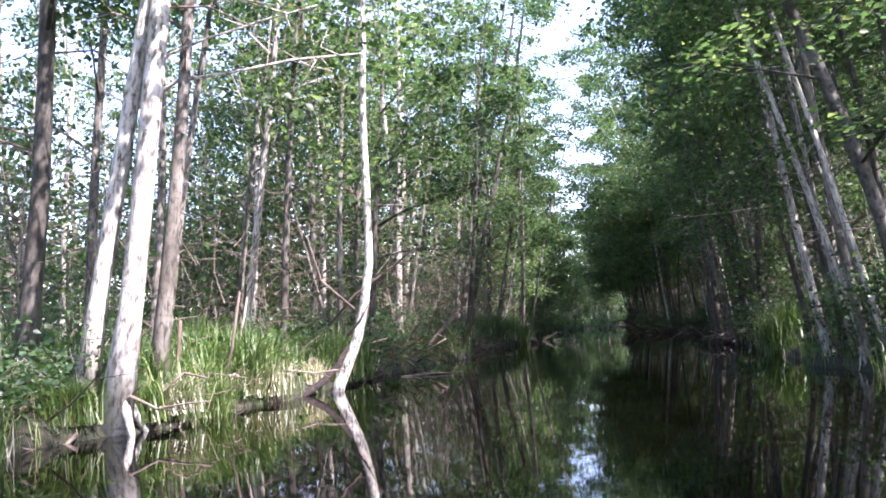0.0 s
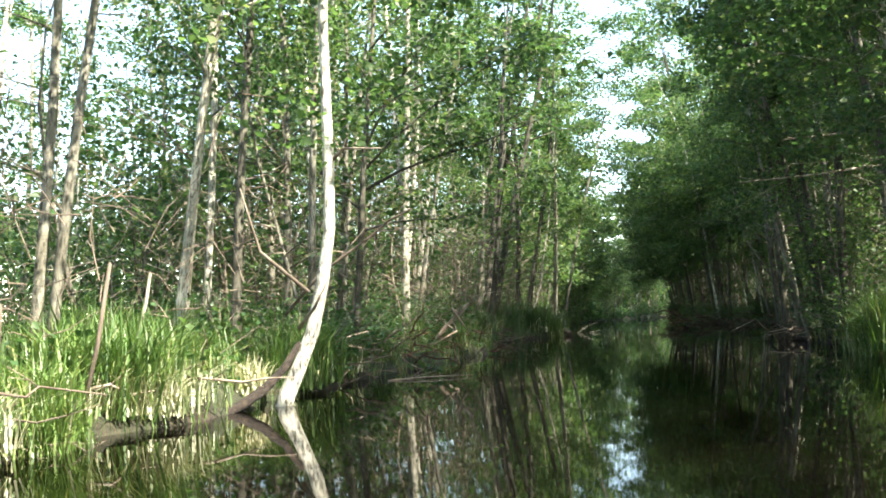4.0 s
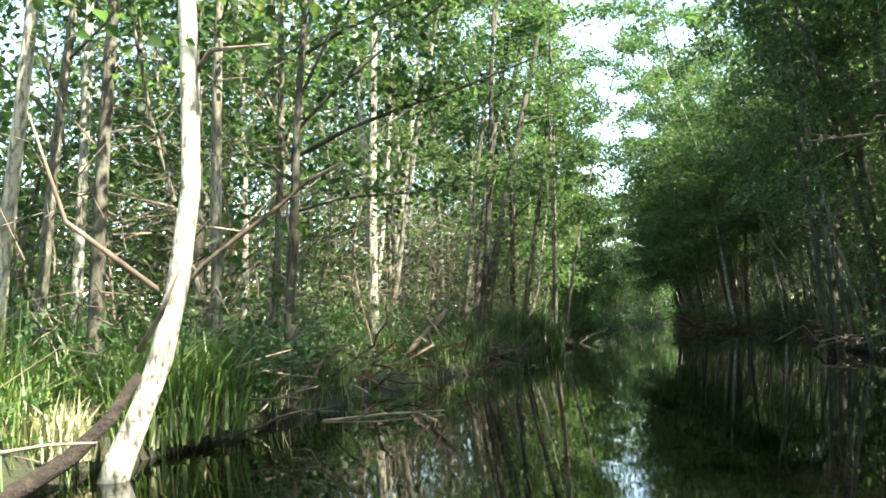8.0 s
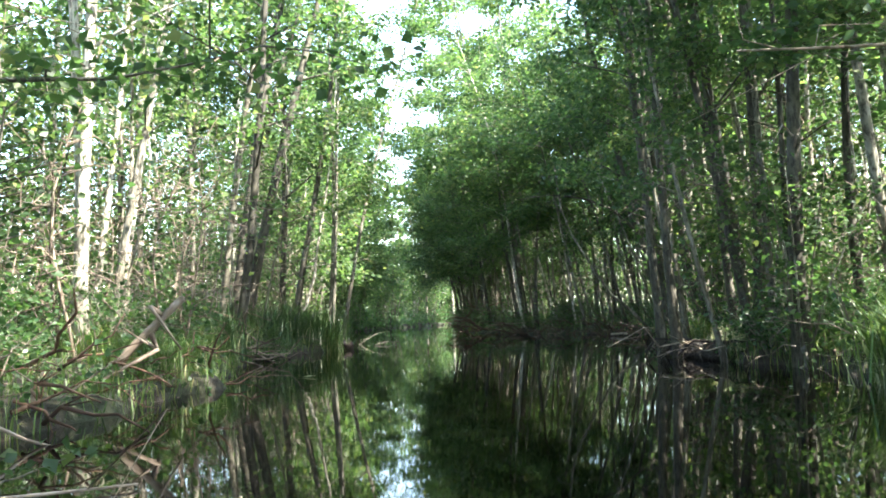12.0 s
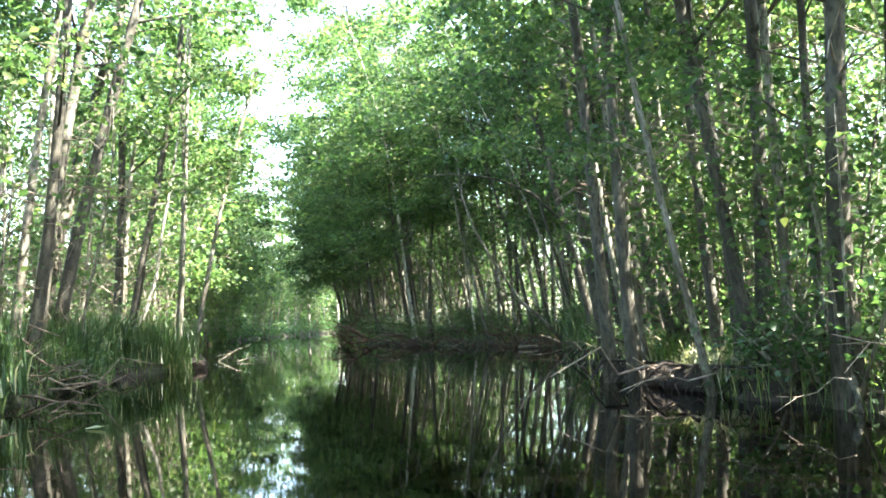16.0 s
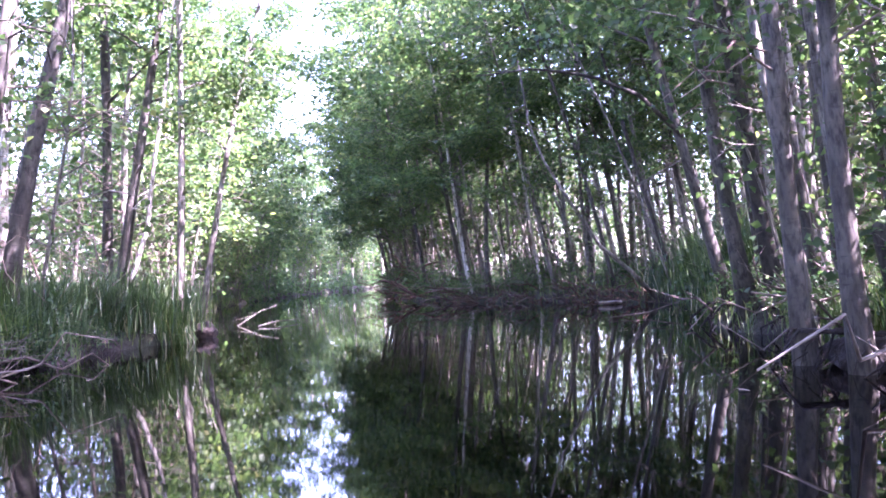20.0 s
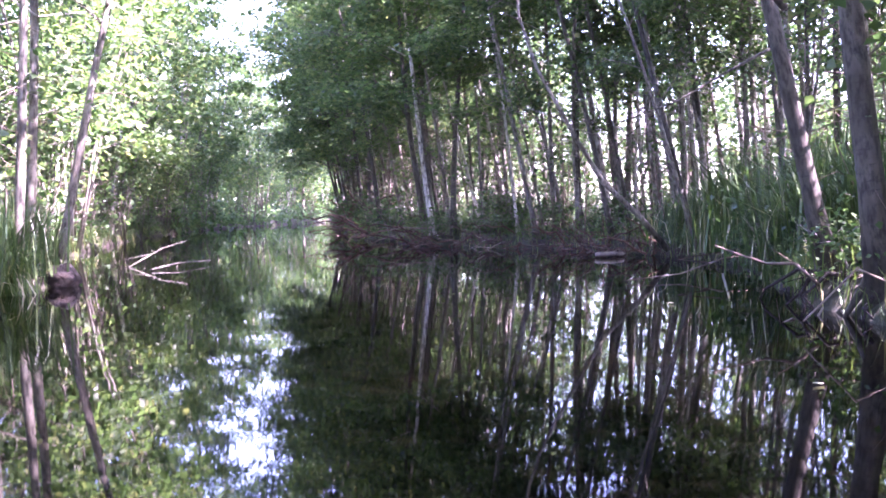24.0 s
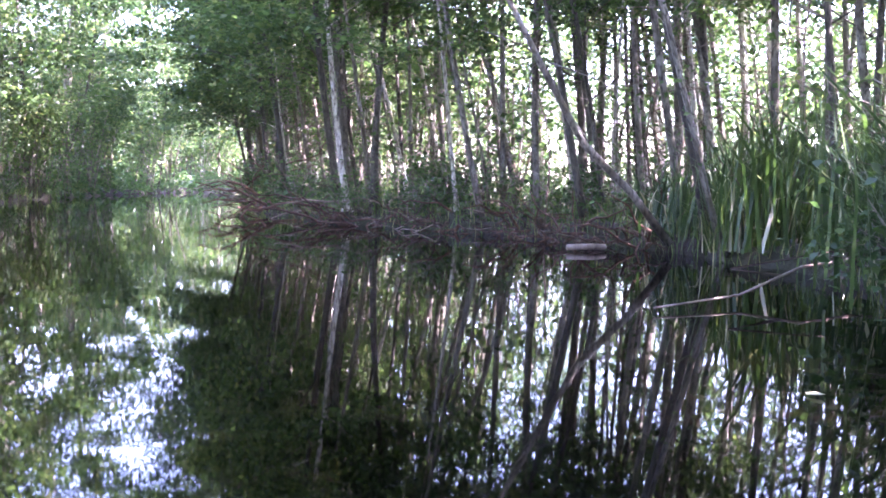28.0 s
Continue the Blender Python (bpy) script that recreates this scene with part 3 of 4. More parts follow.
plant(ROOF, 6.4, 12.7, -0.15, 0.075, which=1, tall=1.05)
fill(6, 1, 34, 43, 0.8, 5, (ROOF,), 27, 0.12, 1.7, 0.74)
# two alders added to keep sun off the reed bed
plant(ROOF, 14.4, 31.6, -0.05, 0.075, which=0, tall=1.1)
plant(ROOF, 16.4, 30.4, -0.05, 0.075, which=1, tall=1.1)
# two crowns out of view beside the start, added as sun blockers
plant(ROOF, 5.1, 0.1, -0.12, 0.08, which=0, tall=1.1)
plant(ROOF, 5.8, -2.2, -0.10, 0.08, which=1, tall=1.1)
fill(4, 1, 30, 42, 1.0, 3.5, (BIG,), 16, 0.10, 2.5)
fill(18, 1, 60, 104, 1.0, 5.0, (FAR,), 11, 0.05, 1.8)
# the closed dark leaf wall of the right bank
for x, y, lean, w in [(10.6, 43.6, -0.14, 0), (10.3, 46.4, -0.14, 1), (10.7, 49.6, -0.14, 0), (11.0, 53.0, -0.14, 1), (11.6, 56.8, -0.14, 0), (12.4, 60.6, -0.12, 1), (13.8, 65.0, -0.1, 0)]:
    plant(HUNG, x, y, lean, 0.09, which=w, tall=0.82)
for x, y, lean, w in [(11.2, 45.0, -0.08, 1), (11.0, 50.0, -0.08, 0), (12.4, 56.0, -0.08, 0), (13.6, 60.5, -0.08, 1), (15.0, 66.0, -0.09, 0)]:
    plant(TALL, x, y, lean, 0.107, which=w)
for x, y, lean, w in [(2.4, 46.5, 0.05, 1), (3.9, 53.5, 0.05, 0), (5.9, 62.0, 0.06, 1)]:
    plant(TALL, x, y, lean, 0.107, which=w)
# tall crowns added in the sun's way, to shade the left bank grass
for x, y, lean, w in [(8.7, 25.4, -0.12, 0), (8.5, 23.7, -0.1, 1), (9.5, 26.9, -0.12, 1), (10.2, 29.4, -0.14, 0)]:
    plant(ROOF, x, y, lean, 0.075, which=w, tall=1.28)
fill(12, 1, 40, 64, 2.0, 7.0, (VEIL,), 71, 0.06, 2.0)
plant(VEIL, 7.7, 21.8, -0.1, 0.08, which=0)
plant(VEIL, 8.2, 25.9, -0.1, 0.075, which=1)
# added to throw shade on the foliage at the far bend
for x, y, w in [(15.4, 67.2, 0), (17.2, 69.8, 1), (19.6, 73.0, 0)]:
    plant(TALL, x, y, -0.08, 0.1, which=w, tall=0.8)
# two alders added to block sky mirrored in the water, crowns mostly above view
plant(VEIL, 13.6, 34.7, -0.05, 0.075, which=0)
plant(VEIL, 15.4, 36.2, -0.05, 0.08, which=1)
fill(5, 1, 13, 21, 0.9, 4.5, (VEIL,), 72, 0.08, 1.6)
fill(5, 1, 24, 36, 1.4, 6.0, (VEIL,), 73, 0.06, 1.9)
for i in range(18):
    plant(FAR, 5.0 + 1.4 * i, 105 + (i * 7 % 5) * 0.8)


# ---- the pale curved alder at the left waterline ----
def curved_alder():
    root = tagged(new("curved_alder"), "pale alder with a swept curved foot over the water", "tree", "trees along the stream")
    g = Geo()
    pts = [(-1.52, 12.6, -0.15), (-1.43, 12.6, 0.12), (-1.3, 12.6, 0.4), (-1.17, 12.6, 0.7), (-1.06, 12.6, 1.14), (-0.97, 12.6, 1.71), (-0.96, 12.6, 2.4), (-0.97, 12.6, 3.9), (-0.9, 12.7, 5.5), (-0.7, 12.9, 7.5), (-0.5, 13, 9.5)]
    g.tube(pts, [0.10, 0.085, 0.072, 0.066, 0.062, 0.058, 0.055, 0.048, 0.04, 0.028, 0.01], 10, 0.12, 3)
    trunk = part("trunk", g.mesh("trunk", BARK_PALE), root)
    g = Geo()
    g.tube([(-2.0, 11.85, -0.04), (-1.88, 12.0, 0.0), (-1.76, 12.15, 0.06), (-1.59, 12.3, 0.18), (-1.43, 12.45, 0.36), (-1.3, 12.55, 0.6)], [0.05, 0.056, 0.052, 0.046, 0.04, 0.03], 8, 0.16, 4)
    part("root", g.mesh("root", PEAT), root, "dark mossy root arching to the trunk")
    for q in [[(-1.2, 12.65, 1.1), (-1.6, 12.3, 1.5), (-1.75, 12.2, 2.1)], [(-1.3, 12.6, 0.75), (-1.1, 12.4, 0.95), (-0.95, 12.3, 1.2)], [(-1.06, 12.74, 2.3), (-0.8, 12.5, 2.5), (-0.4, 12.3, 2.45)]]:
        g = Geo()
        g.tube(q, [0.022, 0.016, 0.006], 5)
        part("dead_branch", g.mesh("dead_branch", DEADWOOD), trunk)
    rg = np.random.default_rng(8)
    c = np.array([(rg.normal(-0.8, 0.9), rg.normal(12.9, 0.9), rg.uniform(2.7, 9)) for _ in range(45)])
    part("crown", leaves("crown", c[rg.integers(0, 45, 2600)] + rg.normal(size=(2600, 3)) * [0.35, 0.35, 0.2], 0.11, LEAF, rg), root)


curved_alder()


def spreading_alder():
    """A slim alder whose limbs fan out over the water."""
    rg = np.random.default_rng(17)
    root = tagged(new("spreading_alder"), "slim dark alder fanning leafy limbs over the water", "tree", "trees along the stream")
    g = Geo()
    g.tube([(-1.34, 17.0, 0.0), (-1.3, 17.0, 1.0), (-1.22, 17.02, 2.0), (-1.15, 17.0, 3.0), (-1.0, 17.05, 4.6), (-0.8, 17.1, 6.6), (-0.7, 17.2, 9.0)], [0.075, 0.055, 0.05, 0.044, 0.034, 0.022, 0.006], 9, 0.1, 5)
    part("trunk", g.mesh("trunk", BARK_SHADED), root)
    centres = []
    for z0, dx, dy, rise, r in [(2.1, 2.2, -0.2, 0.25, 0.02), (2.7, 2.9, 0.1, 1.0, 0.026), (3.0, 2.2, 0.3, 1.7, 0.024), (3.3, 1.5, -0.3, 2.2, 0.022), (2.4, -1.3, 0.3, 0.7, 0.018), (3.8, 2.6, 0.5, 1.2, 0.022), (4.4, -1.4, -0.2, 1.3, 0.018), (4.8, 2.0, -0.4, 1.5, 0.018), (5.6, 1.5, 0.4, 1.4, 0.014)]:
        s0 = np.array([np.interp(z0, [0, 3, 9], [-1.34, -1.15, -0.7]), 17.02, z0])
        f = np.linspace(0, 1, 6)
        q = s0 + np.column_stack([dx * f, dy * f + 0.1 * np.sin(5 * f), rise * (1.25 * f - 0.25 * f * f * f) + 0.06 * np.sin(7 * f)])
        g = Geo()
        g.tube(q, r * np.linspace(1, 0.2, 6), 6, 0.1, int(z0 * 10))
        for j in range(9):
            t = rg.uniform(0.25, 1.0)
            b = np.array([np.interp(t, f, q[:, k]) for k in range(3)])
            tip = b + rg.normal(size=3) * [0.32, 0.4, 0.2] + [0.1 * np.sign(dx), 0, 0.05]
            g.tube([b, (b + tip) / 2 + [0, 0, 0.03], tip], [r * 0.35, r * 0.25, r * 0.1], 4)
            centres += [b * 0.4 + tip * 0.6, tip, tip]
        part("limb", g.mesh("limb", BARK_SHADED), root)
    c = np.array(centres)
    part("crown", leaves("crown", c[rg.integers(0, len(c), 3000)] + rg.normal(size=(3000, 3)) * [0.17, 0.17, 0.1], 0.095, LEAF, rg), root)


spreading_alder()


# ---- undergrowth ----
def shrub_kind(seed, H, R, stems, nleaf, size, mat, label, joined=False):
    rg = np.random.default_rng(seed)
    root = tagged(new("shrub"), label, "shrub", "shrubs under the trees")
    centres, every = [], Geo()
    for i in range(stems):
        a = i * 2.4 + rg.uniform(-0.4, 0.4)
        e = np.array([math.cos(a), math.sin(a), 0]) * R * rg.uniform(0.4, 1)
        h = H * rg.uniform(0.6, 1)
        q = [np.array([0, 0, -0.1]) + e * 0.05, e * 0.35 + [0, 0, h * 0.4], e * 0.7 + [0, 0, h * 0.75], e + [0, 0, h]]
        g = every if joined else Geo()
        g.tube(q, [0.018, 0.013, 0.009, 0.003], 5)
        for j in range(5):
            t = rg.uniform(0.25, 0.95)
            b = np.array([np.interp(t * 3, range(4), [u[k] for u in q]) for k in range(3)])
            tip = b + rg.normal(size=3) * [0.3, 0.3, 0.12] * R
            g.tube([b, tip], [0.006, 0.002], 3)
            centres += [(b + tip) / 2, tip]
        if not joined:
            part("stem", g.mesh("stem", BARK), root)
    if joined:
        tagged(part("stemwork", every.mesh("stemwork", BARK), root), kind="stuff")
    c = np.array(centres)
    part("foliage", leaves("foliage", c[rg.integers(0, len(c), nleaf)] + rg.normal(size=(nleaf, 3)) * [0.16, 0.16, 0.12] * (0.5 + 0.5 * H), size, mat, rg), root)
    return root


SHRUBS = [shrub_kind(61, 1.5, 0.8, 6, 700, 0.08, LEAF_DARK, "leafy green shrub at the foot of the trees"),
          shrub_kind(62, 2.6, 0.9, 6, 850, 0.085, LEAF, "tall sparse leafy sapling thicket"),
          shrub_kind(63, 0.9, 0.7, 7, 520, 0.07, LEAF_DARK, "low dense leafy bush on the bank"),
          shrub_kind(61, 1.5, 0.8, 6, 700, 0.08, LEAF_DARK, "leafy green shrub far along the bank", True),
          shrub_kind(62, 2.6, 0.9, 6, 850, 0.085, LEAF, "tall sparse thicket far along the bank", True)]


def scatter(proto, places, first=True):
    """Sets a thing at the first place and copies of it at the rest."""
    for i, (x, y, s) in enumerate(places):
        z = float(height(np.array(x), np.array(y)))
        m = pose(x, y, max(z, -0.02) - 0.02, random.uniform(-4, 4), random.uniform(-4, 4), random.uniform(0, 360)) @ Matrix.Diagonal((s, s, s * random.uniform(0.9, 1.1), 1))
        if i == 0 and first:
            proto.matrix_basis = m
        else:
            copy_thing(proto, m)


def bank_places(n, side, y0, y1, d0, d1, s0, s1, seed):
    rg = random.Random(seed)
    out = []
    for _ in range(n):
        y, d = rg.uniform(y0, y1), rg.uniform(d0, d1)
        out.append((float(left_x(y)) - d if side < 0 else float(right_x(y)) + d, y, rg.uniform(s0, s1)))
    return out


scatter(SHRUBS[0], bank_places(5, -1, 14, 30, 1, 5, 0.6, 1.0, 21) + bank_places(5, 1, 19.8, 22.5, 0.4, 1.6, 0.6, 0.9, 22) + bank_places(10, 1, 8, 17, 0.1, 2, 0.8, 1.3, 23) + bank_places(18, 1, 22, 42, 0.8, 4, 0.6, 1.2, 24))
scatter(SHRUBS[3], bank_places(14, -1, 26.3, 34, 0.1, 1.0, 0.35, 0.6, 64) + bank_places(20, 1, 45, 85, 0.0, 1.4, 0.8, 1.6, 26) + bank_places(14, -1, 60, 100, 0.0, 1.6, 1.0, 1.8, 56) + bank_places(10, 1, 70, 102, 0.0, 1.6, 1.0, 1.8, 57))
scatter(SHRUBS[1], bank_places(8, -1, 12, 36, 3, 9, 0.8, 1.2, 27) + bank_places(13, 1, 8, 32, 1.6, 8, 0.8, 1.3, 28) + bank_places(9, 1, 20.5, 29, 0.1, 1.4, 0.7, 1.1, 39))
scatter(SHRUBS[4], bank_places(10, 1, 52, 75, 0.4, 4, 0.9, 1.5, 29) + bank_places(7, 1, 38, 56, 3.0, 8, 0.8, 1.2, 58) + bank_places(26, -1, 39, 82, 0.1, 2.5, 0.9, 1.6, 30) + bank_places(20, -1, 38, 78, 0.0, 1.4, 0.5, 0.95, 25))
scatter(SHRUBS[4], [(6.0 + 0.9 * i, 103.0 + (i * 5 % 4) * 0.5, 1.3 + 0.2 * (i % 3)) for i in range(17)], False)
scatter(SHRUBS[2], bank_places(16, 1, 17, 31, 0.05, 0.8, 0.7, 1.2, 31) + bank_places(11, -1, 14.5, 17.8, 0.3, 2.2, 0.8, 1.3, 32) + bank_places(7, -1, 19, 26, 1.0, 2.6, 0.8, 1.3, 62) + bank_places(7, -1, 5.5, 9.5, 0.1, 1.6, 0.8, 1.2, 61) + bank_places(9, -1, 26.5, 34, -0.05, 0.5, 0.4, 0.65, 63) + bank_places(14, 1, 43, 60, 0.1, 1.2, 0.8, 1.3, 33) + bank_places(9, 1, 36.8, 43, 0.3, 1.3, 0.7, 1.0, 59) + bank_places(12, -1, 36, 60, 0.1, 1.0, 0.8, 1.3, 34))


def sapling_kind(seed, H, nleaf, bark, label):
    rg = np.random.default_rng(seed)
    root = tagged(new("sapling"), label, "sapling", "bare saplings in the undergrowth")
    p = bent_path(rg, H, 0.35, 8)
    p[0][2] = -0.1
    g, tips = Geo(), []
    g.tube(p, np.linspace(0.02, 0.004, 8), 5)
    part("stem", g.mesh("stem", bark), root)
    g = Geo()
    for i in range(16):
        z = rg.uniform(0.15, 0.95) * H
        s = np.array([np.interp(z, p[:, 2], p[:, k]) for k in range(3)])
        a, ln = rg.uniform(0, 6.28), rg.uniform(0.25, 0.9)
        e = np.array([math.cos(a), math.sin(a), 0])
        m, t = s + e * ln * 0.5 + [0, 0, 0.12], s + e * ln + [0, 0, rg.uniform(-0.1, 0.35)]
        g.tube([s, m, t], [0.008, 0.006, 0.002], 4)
        g.tube([m, m + rg.normal(size=3) * 0.2], [0.004, 0.0015], 3)
        tips += [m, t]
    tagged(part("branchwork", g.mesh("branchwork", bark), root), kind="stuff")
    c = np.array(tips)
    part("foliage", leaves("foliage", c[rg.integers(0, len(c), nleaf)] + rg.normal(size=(nleaf, 3)) * 0.12, 0.085, LEAF, rg), root)
    return root


SAPLINGS = [sapling_kind(64, 4.2, 220, BARK, "thin sparse sapling with grey twigs"), sapling_kind(65, 3.2, 120, DEADWOOD, "thin dead sapling with bare bleached twigs")]
scatter(SAPLINGS[0], bank_places(28, -1, 13, 36, 0.4, 8, 0.8, 1.4, 35) + bank_places(28, 1, 14, 50, 0.4, 7, 0.8, 1.4, 36))
scatter(SAPLINGS[1], bank_places(48, -1, 10, 36, 0.5, 6, 0.7, 1.3, 37) + bank_places(34, 1, 14, 52, 0.3, 5, 0.7, 1.3, 38))


def tussock_kind(seed, h, spread, n, mat, label, bend=0.6, width=0.009):
    rg = np.random.default_rng(seed)
    ob = new("sedge_tussock")
    for name, k, up, m in (("leaf_tuft", n, h, mat), ("dry_leaf_tuft", n // 7, h * 0.6, STRAW)):
        part(name, blades(name, np.column_stack([rg.normal(0, spread, (k, 2)), np.full(k, -0.05)]), up, width, bend * (1 if m is mat else 1.5), m, rg), ob, "" if m is mat else "bleached dry blades at the foot")
    return tagged(ob, label, "grass tuft", "sedge tufts on the banks")


SEDGE = tussock_kind(71, 0.85, 0.2, 190, GRASS, "tall fresh green sedge tuft on the bank", 0.75, 0.013)
DRY = tussock_kind(72, 0.5, 0.16, 200, STRAW, "bleached dry sedge tuft hanging over the water", 1.0, 0.011)
REED = tussock_kind(73, 1.3, 0.28, 120, REED_GREEN, "tall upright green reeds at the water's edge", 0.55, 0.016)
scatter(SEDGE, bank_places(54, -1, 8.8, 16, 0.05, 2.4, 0.7, 1.25, 41) + bank_places(8, -1, 5, 8.8, 0.6, 3, 0.6, 0.9, 60) + bank_places(24, 1, 16.6, 18.9, 0.0, 1.2, 0.9, 1.4, 42) + bank_places(20, -1, 17, 30, 0.2, 2.0, 0.5, 0.9, 43)
        + bank_places(34, 1, 22, 30, 0.0, 1.6, 0.4, 0.85, 44) + bank_places(12, -1, 28, 35, 0.0, 1.3, 0.8, 1.1, 45) + bank_places(5, 1, 30, 35.5, 0.1, 2.0, 0.7, 1.1, 46) + bank_places(14, -1, 6.4, 10, -0.05, 0.25, 0.5, 0.85, 54))
scatter(DRY, [(-2.55, 12.7, 0.8), (-2.3, 12.9, 0.9), (-2.75, 13.0, 0.8), (-2.1, 12.75, 0.7)] + bank_places(14, -1, 8.6, 13.5, 0.0, 0.5, 0.6, 1.0, 47) + bank_places(9, 1, 16.8, 18.8, -0.05, 0.3, 0.7, 1, 48) + bank_places(8, 1, 22.5, 26, 0.0, 0.5, 0.6, 0.9, 49))
scatter(REED, bank_places(38, 1, 29.5, 36.2, 0.1, 3.2, 0.7, 1.15, 50) + bank_places(50, -1, 27, 35, 0.0, 1.4, 0.45, 0.78, 51) + bank_places(12, -1, 10, 16, 1.5, 4, 0.6, 0.9, 52))

# low herbs and grass that nobody could count
rg = np.random.default_rng(81)


def along_banks(n, y0, y1, d0, d1, power):
    """Random places within d0 and d1 metres of the water on both banks."""
    y, d = rg.uniform(y0, y1, n), d0 + (d1 - d0) * rg.random(n) ** power
    x = np.where(rg.random(n) < 0.5, left_x(y) - d, right_x(y) + d)
    return x, y, height(x, y)


hx, hy, hz = along_banks(34000, -2, 70, 0.15, 11, 1.5)
tagged(new("herb_layer", leaves("herb_layer", np.column_stack([hx, hy, hz + rg.gamma(2.0, 0.15, len(hx))]), 0.09, LEAF_DARK, rg)), "low green herbs and seedlings covering the wood floor", "undergrowth", kind="stuff")
hx, hy, hz = along_banks(14000, 2, 100, 0.02, 1.1, 1.0)
tagged(new("bank_herbs", leaves("bank_herbs", np.column_stack([hx, hy, np.maximum(hz, 0.02) + rg.gamma(2.0, 0.07, len(hx))]), 0.07, LEAF_DARK, rg)), "small herbs and moss hanging over the bank edge", "undergrowth", kind="stuff")
hx, hy, hz = along_banks(28000, 3, 64, 0.0, 6, 1.8)
tagged(new("grass", blades("grass", np.column_stack([hx, hy, hz - 0.03]), 0.42, 0.005, 0.8, GRASS, rg)), "thin grass blades between the trees", "grass", kind="stuff")

hy = rg.uniform(58, 96, 12000)
hx = left_x(hy) - rg.uniform(-0.1, 4.5, len(hy))
tagged(new("bank_herbs", leaves("bank_herbs", np.column_stack([hx, hy, np.maximum(height(hx, hy), 0) + rg.gamma(2.0, 0.28, len(hx)) * rg.choice([0.12, 1.0], len(hx))]), 0.16, LEAF_DARK, rg)), "low green bushes and herbs along the far bend", "undergrowth", kind="stuff")


def twigs(name, starts, length, radius, mat, rg):
    """Thin bent twigs: two three-sided lengths each."""
    n = len(starts)
    d = np.stack([rg.normal(size=n), rg.normal(size=n), rg.normal(0.45, 0.75, n)], 1)
    d /= np.linalg.norm(d, axis=1)[:, None]
    ln = (length * rg.uniform(0.4, 1.3, n))[:, None]
    m = starts + d * ln * 0.5
    t = m + (d + rg.normal(0, 0.45, (n, 3))) * ln * 0.5
    a = np.cross(d, [0.31, 0.87, 0.38])
    a /= np.linalg.norm(a, axis=1)[:, None]
    b = np.cross(d, a)
    r = (radius * rg.uniform(0.6, 1.4, n))[:, None]
    rings = [p + r * k * (a * math.cos(q) + b * math.sin(q)) for p, k in ((starts, 1.0), (m, 0.75), (t, 0.25)) for q in (0, 2.094, 4.189)]
    return flat_mesh(name, np.stack(rings, 1).reshape(-1, 3), 9, mat, [(i + j, i + (j + 1) % 3, i + 3 + (j + 1) % 3, i + 3 + j) for i in (0, 3) for j in range(3)])


hx, hy, hz = along_banks(9000, 9, 58, 0.1, 6.5, 1.2)
tagged(new("twig_layer", twigs("twig_layer", np.column_stack([hx, hy, hz + rg.gamma(2.0, 0.75, len(hx))]), 0.75, 0.006, DEADWOOD, rg)), "bare dead twigs tangled between the stems", "twigs", kind="stuff")

# the wood goes on behind, leaf masses only
def far_wood(name, seed, n, pick, size, label):
    rg = np.random.default_rng(seed)
    c = pick(rg, n // 60)
    k = rg.integers(0, len(c), n)
    pos = c[k] + rg.normal(size=(n, 3)) * [0.6, 0.6, 0.35]
    pos[:, 2] = np.abs(pos[:, 2] - 0.3) + 0.3
    tagged(new(name, leaves(name, pos, size, LEAF, rg)), label, "woods", kind="stuff")


def behind(side, d0, d1, y0, y1, top):
    def pick(g, k):
        y, d = g.uniform(y0, y1, k), g.uniform(d0, d1, k)
        return np.column_stack([left_x(y) - d if side < 0 else right_x(y) + d, y, top * g.random(k) ** 0.9])
    return pick


far_wood("far_wood", 91, 85000, behind(-1, 5.5, 17, 4, 62, 5.2), 0.13, "sunlit leaf masses of the wood behind the bank")
far_wood("far_wood", 89, 60000, behind(-1, 3.0, 7.5, 21, 62, 10), 0.13, "sunlit upper leaf masses of the wood behind the bank")
far_wood("far_wood", 92, 40000, behind(1, 8, 20, 4, 19, 7), 0.15, "shaded leaf masses of the wood behind the bank")
far_wood("far_wood", 98, 70000, behind(1, 7, 18, 27, 68, 10), 0.15, "shaded leaf masses of the wood behind the bank")
far_wood("far_wood", 99, 10000, behind(1, 9, 20, 18, 28, 5), 0.15, "shaded leaf masses of the wood behind the bank")
far_wood("far_wood", 90, 30000, behind(1, 8, 16, 24, 50, 10), 0.17, "shaded upper leaf masses of the wood behind the bank")
far_wood("far_wood", 95, 30000, behind(-1, 18, 30, -15, 100, 6), 0.4, "distant leaf masses of the swamp wood")
far_wood("far_wood", 96, 16000, behind(1, 22, 34, -15, 100, 9), 0.5, "distant leaf masses of the swamp wood")
far_wood("far_wood", 97, 26000, lambda g, k: np.column_stack([g.uniform(0, 32, k), g.uniform(105, 108, k), g.uniform(0.0, 4, k)]), 0.35, "bushes closing the end of the stream")
far_wood("far_wood", 93, 28000, lambda g, k: np.column_stack([g.uniform(-8, 40, k), g.uniform(106, 114, k), g.uniform(0.2, 13, k)]), 0.5, "leaf masses closing the end of the stream")
# added behind the camera's start, never in view
far_wood("far_wood", 94, 8000, lambda g, k: np.column_stack([g.uniform(-25, 35, k), g.uniform(-45, -32, k), g.uniform(0.5, 13, k)]), 0.4, "leaf masses behind the start of the stream")


